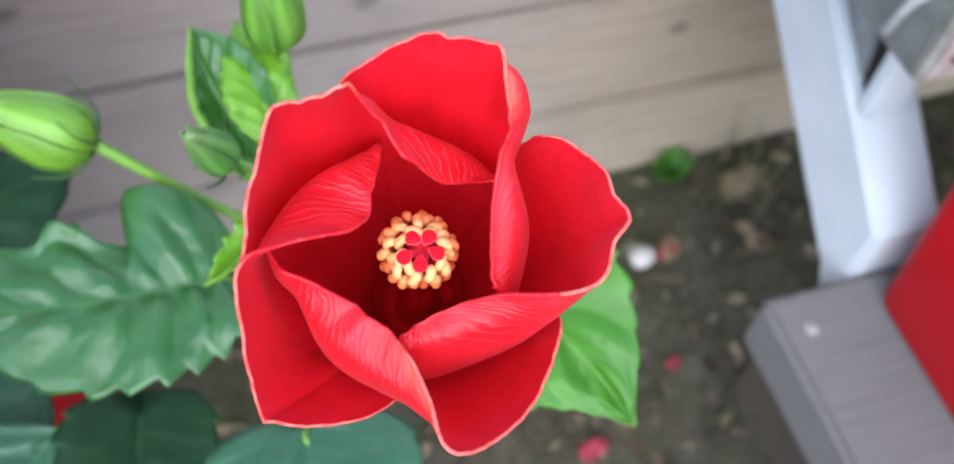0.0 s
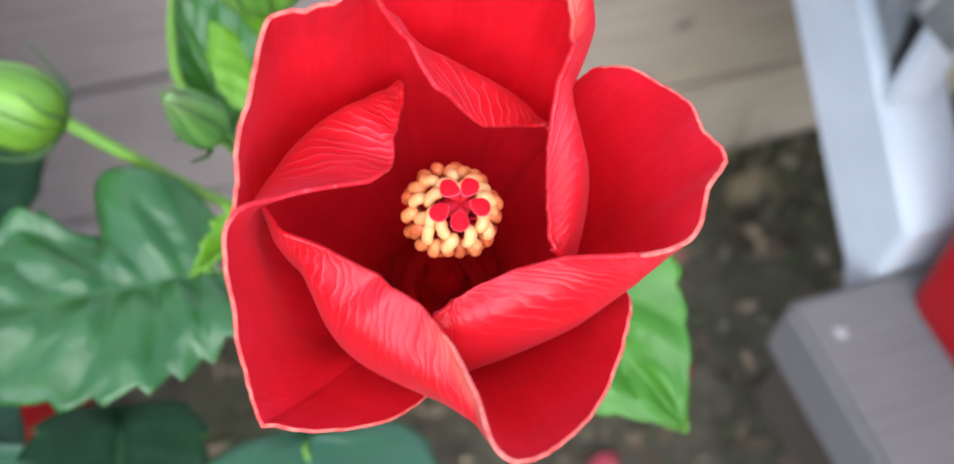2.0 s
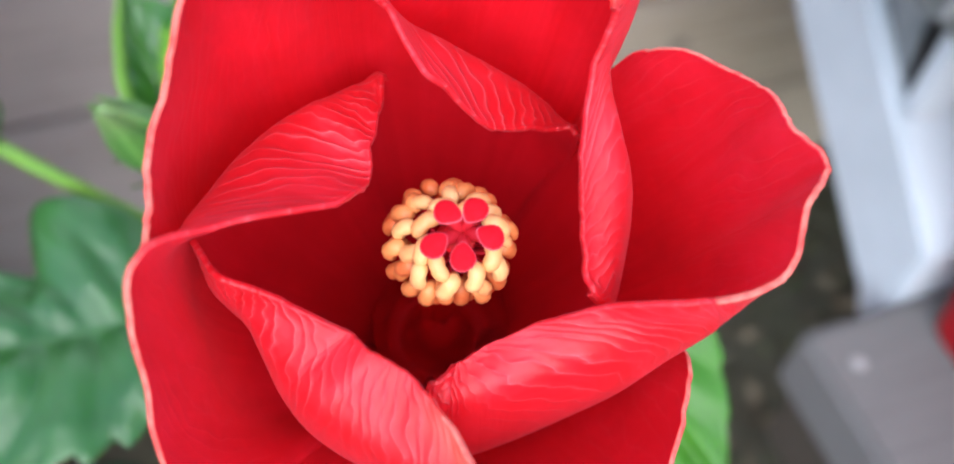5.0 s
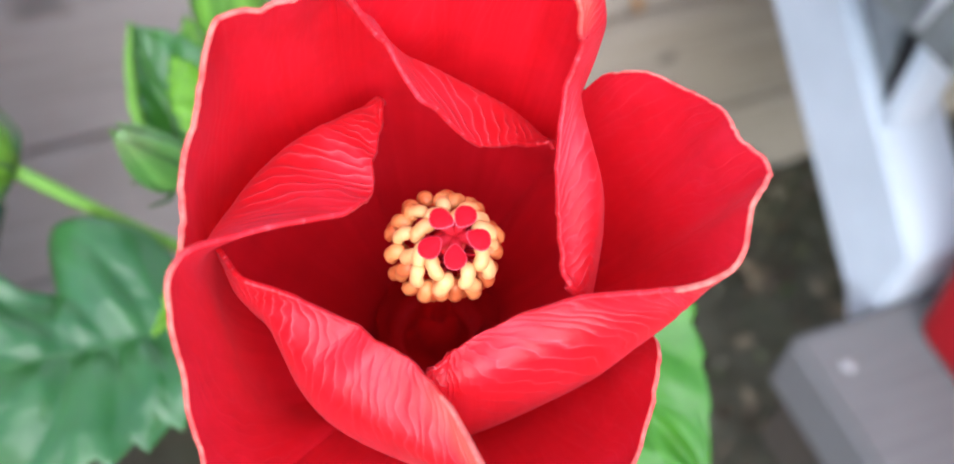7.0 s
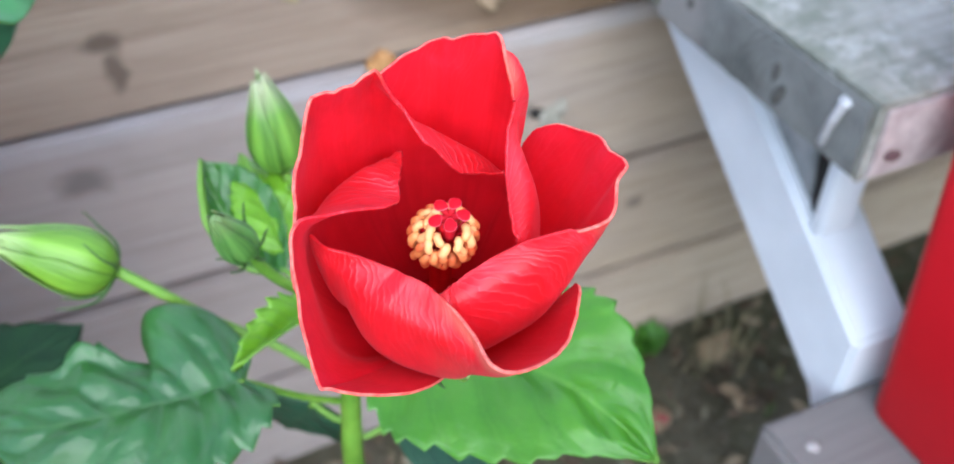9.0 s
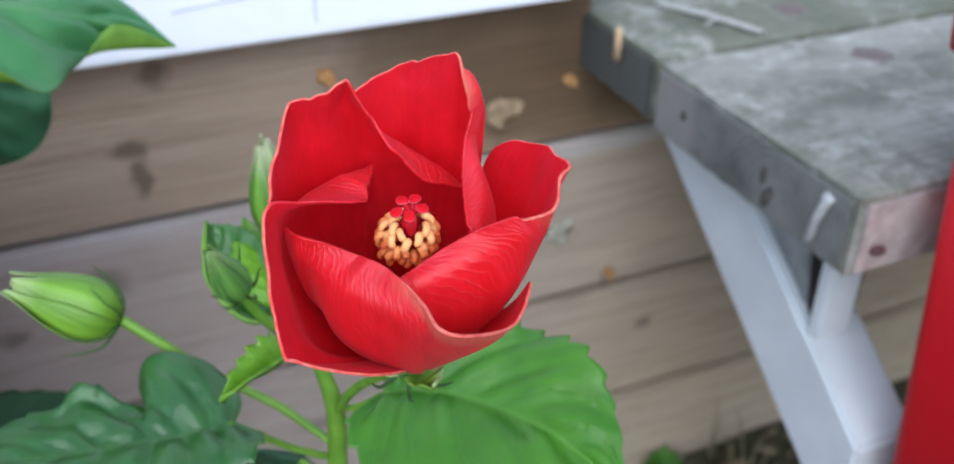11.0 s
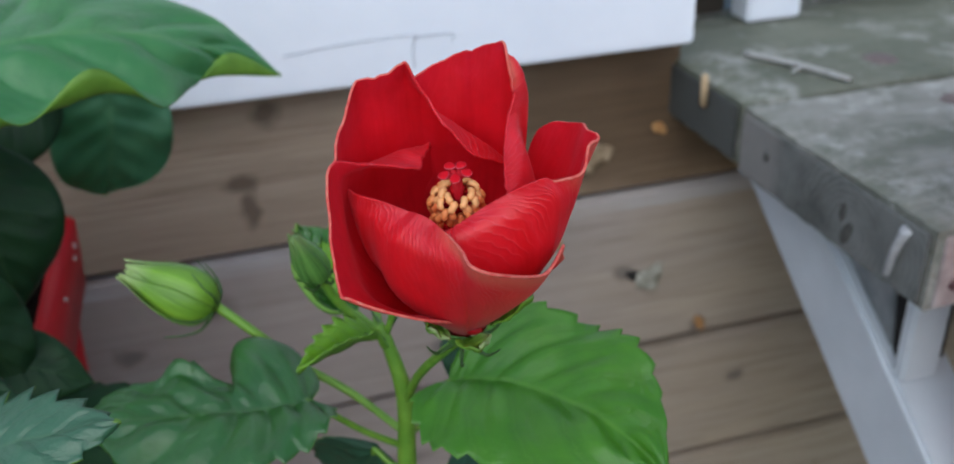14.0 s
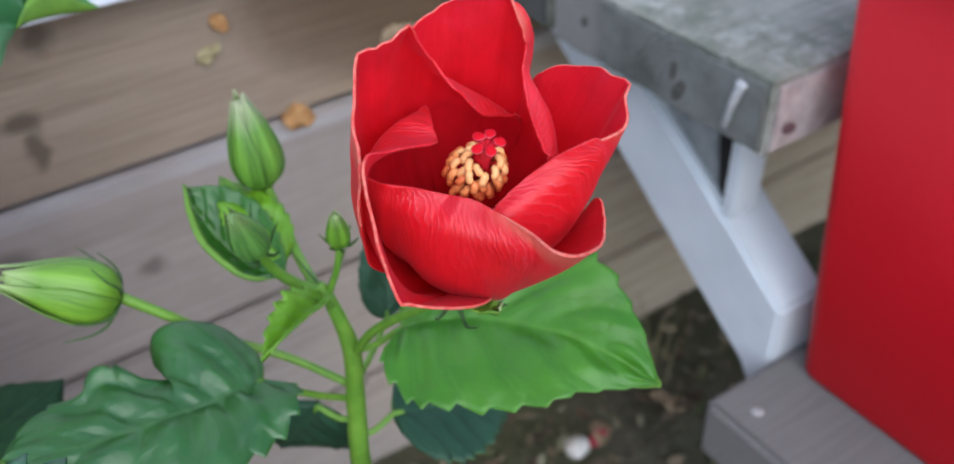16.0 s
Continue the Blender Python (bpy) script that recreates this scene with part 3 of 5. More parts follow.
# ---- plank wall, white panel and posts ----
wall = thing("wall_north", "wall of horizontal sawn planks, greyed and knotty, with dark joints", "wall", kind="structure")
for z0, z1, cuts in ((0.123, 0.264, (-1.6, 0.9, 1.8)), (-0.006, 0.117, (-1.6, 1.8)), (-0.16, -0.012, (-1.6, 1.1, 1.8))):
    for i, (a, b) in enumerate(zip(cuts, cuts[1:])):
        part("plank", box((a + 0.001, 0.511, z0), (b - 0.001, 0.535, z1), 0.003), M_WALL, wall, smooth=False)
bm = bmesh.new()
front = bm.faces.new([bm.verts.new((x, 0.511, z)) for x, z in ((-1.6, 0.270), (1.8, 0.270), (1.8, 0.318), (0.287, 0.318), (0.287, 0.412), (-1.6, 0.412))])
ext = bmesh.ops.extrude_face_region(bm, geom=[front])
bmesh.ops.translate(bm, verts=[v for v in ext["geom"] if isinstance(v, bmesh.types.BMVert)], vec=(0, 0.024, 0))
bmesh.ops.recalc_face_normals(bm, faces=bm.faces)
part("plank", bm, M_WALL_TOP, wall, "brown stained top plank with painted-in shade, notched for the landing", smooth=False)
part("knot_hole", disc((0.2595, 0.5108, 0.1905), (0, -1, 0), 0.0050, 0.0085, 0.0005, 0.3, 12), M_BLACK, wall, "black knot hole")
# Black board stands in for the shade in the plank joints.
part("backing", box((-1.6, 0.540, -0.16), (1.8, 0.56, 0.36), 0), M_BLACK, wall, "black board behind the planks for the dark of the joints", smooth=False)

panel = thing("white_panel", "wide white-painted board panel over the plank wall, with hairline cracks", "panel", kind="structure")
bm = box((-1.6, 0.485, 0.3838), (0.2835, 0.508, 0.98), 0.002)
part("board", bm, M_WHITE, panel, smooth=False)
for pts, r in (([(0.010, 0.4846, 0.409), (0.05, 0.4846, 0.412), (0.09, 0.4846, 0.413)], 0.0006), ([(0.092, 0.4846, 0.413), (0.0895, 0.4846, 0.403), (0.090, 0.4846, 0.392)], 0.0007), ([(0.09, 0.4846, 0.411), (0.114, 0.4846, 0.411), (0.115, 0.4846, 0.405)], 0.0006)):
    part("crack", tube(pts, r * 0.6, r * 0.4, 6, 8), M_CRACK, panel)

post = thing("white_post", "white-painted post and boards standing on the landing", "post", kind="structure")
part("board", box((0.300, 0.572, 0.392), (0.371, 0.592, 0.98), 0.002), M_WHITE, post, smooth=False)
part("post", box((0.3715, 0.565, 0.3665), (0.4185, 0.592, 0.98), 0.002), M_WHITE, post, smooth=False)
part("rail", box((0.419, 0.575, 0.398), (1.8, 0.592, 0.98), 0.002), M_WHITE, post, smooth=False)
part("skirting", box((0.4195, 0.612, 0.3665), (1.8, 0.630, 0.47), 0.002), M_SKIRT, post, "bare grey-brown skirting board", smooth=False)
for x, z, rx, rz in ((0.336, 0.4185, 0.0035, 0.011), (0.349, 0.4205, 0.0025, 0.006), (0.330, 0.455, 0.0030, 0.009), (0.397, 0.447, 0.0022, 0.007)):
    part("bare_patch", disc((x, 0.5648 if x > 0.37 else 0.5718, z), (0, -1, 0), rx, rz, 0.0004, 0.2, int(x * 1000)), M_GREY, post, "bare patch where the paint has peeled")
part("filler", box((0.300, 0.600, 0.3665), (0.372, 0.615, 0.42), 0.002), M_BEAM, post, smooth=False)

for x, z in ((0.391, 0.4116), (0.339, 0.4175), (0.391, 0.46)):
    part("screw", disc((x, 0.5648 if x > 0.37 else 0.5718, z), (0, -1, 0), 0.003, 0.003, 0.0005, 0, 9), M_GREY, post)

# ---- steps ----
landing = thing("landing", "weathered grey wooden landing of two thick boards", "landing", kind="structure")


def worn_board(lo, hi, seed, wear=0.0035):
    """A thick board whose arrises are rounded, split and nibbled by weather; finest near its free end."""
    bm = bmesh.new()
    xs = [lo[0] + (min(hi[0], lo[0] + 0.5) - lo[0]) * (i / 90) for i in range(91)] + [hi[0]]
    ny, nz = 40, 10
    ring = [(j / ny, 0.0) for j in range(ny)] + [(1.0, k / nz) for k in range(nz)] + [(1 - j / ny, 1.0) for j in range(ny)] + [(0.0, 1 - k / nz) for k in range(nz)]

    def spot(x, a, c):
        y, z = lo[1] + (hi[1] - lo[1]) * a, lo[2] + (hi[2] - lo[2]) * c
        p = Vector((x, y, z))
        near = sorted((x - lo[0], min(y - lo[1], hi[1] - y), min(z - lo[2], hi[2] - z)))
        edge = max(0.0, 1 - near[1] / 0.006) * max(0.0, 1 - near[0] / 0.006)
        bite = wear * (0.45 + 0.9 * abs(noise.noise(p * 60 + Vector((seed, 0, 0)))))
        mid = Vector((max(x, lo[0] + 0.02), (lo[1] + hi[1]) / 2, (lo[2] + hi[2]) / 2))
        way = Vector((mid.x - x, 0.02 * math.copysign(1, mid.y - y), 0.02 * math.copysign(1, mid.z - z)))
        split = 0.0007 * noise.noise(Vector((x * 9, y * 170, z * 170 + seed)))
        return p + way.normalized() * edge * bite + Vector((0, 0, split if c == 1.0 else 0))
    rings = [[bm.verts.new(spot(x, a, c)) for a, c in ring] for x in xs]
    n = len(ring)
    for p, q in zip(rings, rings[1:]):
        for i in range(n):
            bm.faces.new((p[i], q[i], q[(i + 1) % n], p[(i + 1) % n]))
    bm.faces.new(rings[0])
    bm.faces.new(rings[-1][::-1])
    bmesh.ops.recalc_face_normals(bm, faces=bm.faces)
    return bm


part("board", worn_board((0.280, 0.235, 0.320), (1.8, 0.411, 0.366), 3), M_LANDING, landing, smooth=False)
part("board", worn_board((0.283, 0.417, 0.321), (1.8, 0.60, 0.365), 8), M_LANDING_BACK, landing, smooth=False)
part("board", box((0.300, 0.606, 0.321), (1.8, 0.80, 0.365), 0.004), M_LANDING, landing, smooth=False)

def end_grain():
    m = Mat("end_grain", 0.85)
    v = m.coord()
    y, z = m.xyz(v)[1:3]
    n = m.math("MULTIPLY", m.noise(v, 40.0, 3), 0.010)
    dy, dz = m.math("SUBTRACT", y, 0.294), m.math("SUBTRACT", z, 0.335)
    d = m.math("ADD", m.math("SQRT", m.math("ADD", m.math("MULTIPLY", dy, dy), m.math("MULTIPLY", dz, dz))), n)
    ring = m.math("ABSOLUTE", m.math("SUBTRACT", m.math("FRACT", m.math("MULTIPLY", d, 260.0)), 0.5))
    blot = m.noise(v, 60.0, 5, 0.7)
    col = m.mix(m.ramp(ring, (0.1, 0.0), (0.45, 0.8)), (0.055, 0.062, 0.058), (0.155, 0.163, 0.155))
    col = m.mix(m.ramp(blot, (0.45, 0.0), (0.7, 0.8)), col, (0.05, 0.055, 0.05))
    wide = m.noise(v, 16.0, 4, 0.6)
    col = m.mix(m.ramp(wide, (0.42, 0.0), (0.62, 0.6)), col, (0.21, 0.22, 0.21))
    col = m.mix(m.ramp(m.math("SUBTRACT", y, 0.35), (0.008, 0.0), (0.022, 0.6)), col, (0.25, 0.24, 0.23))
    col = m.mix(m.ramp(m.math("SUBTRACT", y, 0.415), (0.0, 0.0), (0.004, 0.8)), col, (0.035, 0.042, 0.038))
    m.set(Base_Color=col)
    m.bump(m.math("ADD", m.math("MULTIPLY", ring, 0.5), m.math("MULTIPLY", blot, 2.0)), 0.0010, 0.6)
    return m.mat


M_END = end_grain()
part("end_face", box((0.2782, 0.2385, 0.3235), (0.2802, 0.4075, 0.3625), 0.0008), M_END, landing, "dark cracked end grain", smooth=False)
part("end_face", box((0.2812, 0.4205, 0.3245), (0.2832, 0.5965, 0.3615), 0.0008), M_END, landing, smooth=False)
part("front_face", box((0.2840, 0.2333, 0.3235), (1.79, 0.2352, 0.3625), 0.0008), plain("pinkish_worn_wood", (0.30, 0.26, 0.25), (0.48, 0.43, 0.42), 0.8, 70.0, 0.002), landing, "pinkish worn front edge", smooth=False)
part("knot", disc((0.406, 0.370, 0.3662), (0, 0, 1), 0.013, 0.012, 0.0004, 1.57, 1), M_STAIN, landing, "oval red-brown knot")
part("knot", disc((0.413, 0.458, 0.3652), (0, 0, 1), 0.012, 0.012, 0.0004, 1.57, 2), M_STAIN, landing)
part("knot", disc((0.2781, 0.2961, 0.3345), (-1, 0, 0), 0.004, 0.009, 0.0004, 0.3, 3), M_KNOT, landing)
part("knot", disc((0.2781, 0.3012, 0.3450), (-1, 0, 0), 0.003, 0.006, 0.0004, 0.6, 4), M_KNOT, landing)
part("knot", disc((0.2781, 0.3775, 0.345), (-1, 0, 0), 0.003, 0.004, 0.0004, 0.3, 6), M_KNOT, landing)
part("knot", disc((0.2960, 0.2332, 0.3345), (0, -1, 0), 0.0036, 0.0066, 0.0004, 0.4, 7), M_KNOT_RED, landing, "dark red knot in the front edge")
tagged(part("wood_sliver", box((0.2755, 0.4535, 0.349), (0.2795, 0.4585, 0.372), 0.0012), plain("pale_sliver", (0.42, 0.30, 0.17), (0.55, 0.42, 0.26), 0.7, 200.0)), "pale split sliver of wood on the edge of the landing", "wood chip")
# Raised pale split in the boards, modelled as a thin round stick.
tagged(part("twig", tube([(0.3307, 0.4973, 0.3675), (0.348, 0.459, 0.3685), (0.3641, 0.4226, 0.3675)], 0.0026, 0.0020, 8, 14), M_PALEWOOD), "pale raised split of the landing boards, made as a stick", "twig")
tagged(part("wood_shaving", tube([(0.336, 0.447, 0.3685), (0.341, 0.444, 0.372), (0.346, 0.449, 0.371), (0.347, 0.455, 0.3685)], 0.0012, 0.0009, 8, 14), M_PALEWOOD), "white curled wood shaving on the landing boards", "shaving")
nail = thing("nail", "bent zinc nail in the end of the landing board", "nail")
part("shank", tube([(0.2775, 0.2530, 0.3570), (0.2745, 0.2550, 0.345), (0.2762, 0.2590, 0.330)], 0.0026, 0.0020, 10, 12), M_ZINC, nail)
part("head", disc((0.2770, 0.2527, 0.3580), (-0.5, -0.2, 0.8), 0.0036, 0.0036, 0.0006, 0, 5), M_ZINC, nail)

stringer = thing("stringer", "white-painted sloping stair stringer under the landing", "stringer", kind="structure")
part("board", prism([(0.2225, 0.110), (0.2225, 0.204), (0.381, 0.319), (0.475, 0.319), (0.245, 0.147)], 0.310, 0.352, 0.0025), M_WHITE_OLD, stringer, smooth=False)
part("tooth", prism([(0.290, 0.2555), (0.2995, 0.319), (0.376, 0.319)], 0.316, 0.350, 0.001), M_GREY, stringer, "grey bare wood block", smooth=False)
# Solid black block that paints the shade inside the open slot.
part("slot", prism([(0.2815, 0.2475), (0.2815, 0.3185), (0.2990, 0.3185), (0.2895, 0.2540)], 0.3175, 0.347, 0.0005), M_BLACK, stringer, "black block filling the slot, in place of its shade", smooth=False)
part("riser_strip", box((0.312, 0.272, 0.2435), (0.336, 0.281, 0.319), 0.0015), M_WHITE_OLD, stringer, smooth=False)

tread = thing("tread", "grey weathered lower stair tread with a nail", "tread", kind="structure")
part("board", box((0.2535, -0.08, 0.121), (1.6, 0.222, 0.165), 0.004), M_TREAD, tread, smooth=False)
part("nail_head", disc((0.2722, 0.1977, 0.1653), (0, 0, 1), 0.0040, 0.0040, 0.0006, 0, 7), M_STAIN_ZINC, tread)
beam = tagged(part("support_beam", box((0.262, -0.08, 0.062), (0.300, 0.214, 0.1205), 0.004), M_BEAM, None, smooth=False), "brown support timber under the stair tread", "beam", kind="structure")

# ---- red planters ----


def planter_box(at, w0, w1, d0, d1, h, label, fill=0.80):
    """A tapering square plastic planter with a thick rim, open on top."""
    th = thing("planter", label, "planter")
    cx, cy, cz = at

    def ring(bm, k, z, off=0.0, r=0.012):
        w, d = (w0 + (w1 - w0) * k) / 2 + off, (d0 + (d1 - d0) * k) / 2 + off
        out = []
        for sx, sy, a0 in ((1, 1, 0), (-1, 1, 90), (-1, -1, 180), (1, -1, 270)):
            for a in range(0, 91, 15):
                t = radians(a0 + a)
                out.append(bm.verts.new((cx + sx * (w - r) + r * math.cos(t), cy + sy * (d - r) + r * math.sin(t), cz + z)))
        return out

    def shell(rows, close):
        bm = bmesh.new()
        rings = [ring(bm, *row) for row in rows]
        n = len(rings[0])
        for a, b in zip(rings, rings[1:]):
            for i in range(n):
                bm.faces.new((a[i], a[(i + 1) % n], b[(i + 1) % n], b[i]))
        if close:
            bm.faces.new(rings[0][::-1])
        return bm
    part("body", shell([(0, 0.0), (0.02, 0.004, 0.001), (0.93, 0.93 * h), (0.93, 0.93 * h, -0.004), (0.05, 0.05 * h, -0.004)], True), M_RED, th)
    part("rim", shell([(0.93, 0.915 * h, 0.001), (0.93, 0.915 * h, 0.007), (1, h, 0.008), (1, h + 0.002, 0.004), (1, h, -0.002), (0.93, 0.93 * h, -0.003)], False), M_RED, th)
    part("potting_soil", shell([(fill * 0.75, fill * h, -0.03), (fill * 1.04, (fill + 0.02) * h, -0.007), (fill * 1.04, (fill - 0.01) * h, -0.008)], True), M_PEAT, th)
    return th


planter_box((0.318 + 0.15, 0.206 - 0.13, 0.166), 0.30, 0.336, 0.26, 0.298, 0.30, "square red plastic planter standing on the stair tread")


back_planter = planter_box((-0.290, 0.303, -0.118), 0.275, 0.322, 0.26, 0.300, 0.456, "square red plastic planter with scuffed rim standing by the plank wall", 0.925)
for y, z, r in ((0.428, 0.334, 0.0018), (0.420, 0.330, 0.0013), (0.372, 0.332, 0.0013)):
    part("scuff", disc((-0.1208, y, z), (1, 0, 0.1), r, r * 1.6, 0.0004, 0.2, 11), M_STONE, back_planter, "pale scuff mark")


# ---- the hibiscus ----
plant = thing("hibiscus_plant", "hibiscus with one half-open red flower, green buds and toothed leaves", "plant")
CALYX = Vector((0.0265, 0.128, 0.4375))
AXIS = Vector((-0.079, -0.312, 0.947)).normalized()
E1 = (Vector((1, 0, 0)) - AXIS * AXIS.x).normalized()
E2 = AXIS.cross(E1)


def flower_point(theta, r, h):
    t = radians(theta)
    return CALYX + E1 * (r * math.cos(t)) + E2 * (r * math.sin(t)) + AXIS * h


def petal_bmesh(stations, seed, pale, nu=150, nv=40):
    """A petal as a cupped sheet. stations, along the rim: angle, then radius and height of rim, shoulder and belly (millimetres); the rim is pale from the share pale of its length on."""
    bm = bmesh.new()
    uvl = bm.loops.layers.uv.verify()
    def guide(pick):
        return [Vector((math.cos(radians(st[0])) * pick(st)[0], math.sin(radians(st[0])) * pick(st)[0], pick(st)[1])) / 1000 for st in stations]
    rim, shoulder, belly = guide(lambda st: st[1:3]), guide(lambda st: st[3:5]), guide(lambda st: st[5:7])
    lower = guide(lambda st: (min(9.4, max(7.2, st[5] * 0.47)), 5.0 + min(6.6, st[6] * 0.20)))
    base = guide(lambda st: (4.6, 2.8))
    steps = [0.989 * (1 - (1 - j / (nv - 2)) ** 1.2) for j in range(nv - 1)] + [0.995, 1.0]
    pos = []
    for i in range(nu + 1):
        s = i / nu
        prof = [spline(base, s), spline(lower, s), spline(belly, s), spline(shoulder, s), spline(rim, s)]
        rag = 0.0008 * noise.noise(Vector((s * 14, seed, 0))) + 0.00025 * noise.noise(Vector((s * 38, seed, 2))) + 0.00015 * noise.noise(Vector((s * 110, seed, 5)))
        col = []
        for j in range(nv + 1):
            v = steps[j]
            p = spline(prof, v)
            e = v ** 4
            p = p + Vector((p.x, p.y, 0)).normalized() * (rag * e) + Vector((0, 0, rag * e))
            p += 0.0007 * v * noise.noise_vector(Vector((s * 4, v * 2.2, seed * 3.7)))
            col.append(p)
        pos.append(col)
    # normals by differences, then an outer and an inner skin
    a = np.array([[tuple(p) for p in c] for c in pos])
    du, dv = np.gradient(a, axis=0), np.gradient(a, axis=1)
    nr = np.cross(du, dv)
    nr /= np.linalg.norm(nr, axis=2, keepdims=True) + 1e-12
    out = np.sign((nr * np.dstack([a[..., 0], a[..., 1], 0 * a[..., 0]])).sum(2).mean())
    nr *= out
    vv = np.array(steps)
    thick = 0.00022 + 0.00008 * vv ** 5
    skins = (a - nr * thick[None, :, None], a + nr * thick[None, :, None])
    m = Matrix.Translation(CALYX) @ Matrix((E1, E2, AXIS)).transposed().to_4x4()
    verts = [[[bm.verts.new(m @ Vector(p)) for p in col] for col in skin] for skin in skins]

    def quad(vs, uvs, mat, flip):
        f = bm.faces.new(vs[::-1] if flip else vs)
        f.material_index = mat
        for lp, q in zip(f.loops, uvs[::-1] if flip else uvs):
            lp[uvl].uv = q
    for k, g in enumerate(verts):
        for i in range(nu):
            for j in range(nv):
                ids = ((i, j), (i + 1, j), (i + 1, j + 1), (i, j + 1))
                mat = k if not (k == 1 and j >= nv - 2 and i / nu > pale) else 2
                quad([g[p][q] for p, q in ids], [(p / nu, steps[q]) for p, q in ids], mat, (k == 0) == (out > 0))
    for i in range(nu):
        quad([verts[0][i][nv], verts[0][i + 1][nv], verts[1][i + 1][nv], verts[1][i][nv]], [(i / nu, 1), ((i + 1) / nu, 1), ((i + 1) / nu, 1), (i / nu, 1)], 2 if i / nu > pale else 1, out > 0)
    for i in (0, nu):
        for j in range(nv):
            quad([verts[0][i][j], verts[0][i][j + 1], verts[1][i][j + 1], verts[1][i][j]], [(i / nu, j / nv)] * 4, 1, i == 0)
    bmesh.ops.recalc_face_normals(bm, faces=bm.faces)
    return bm


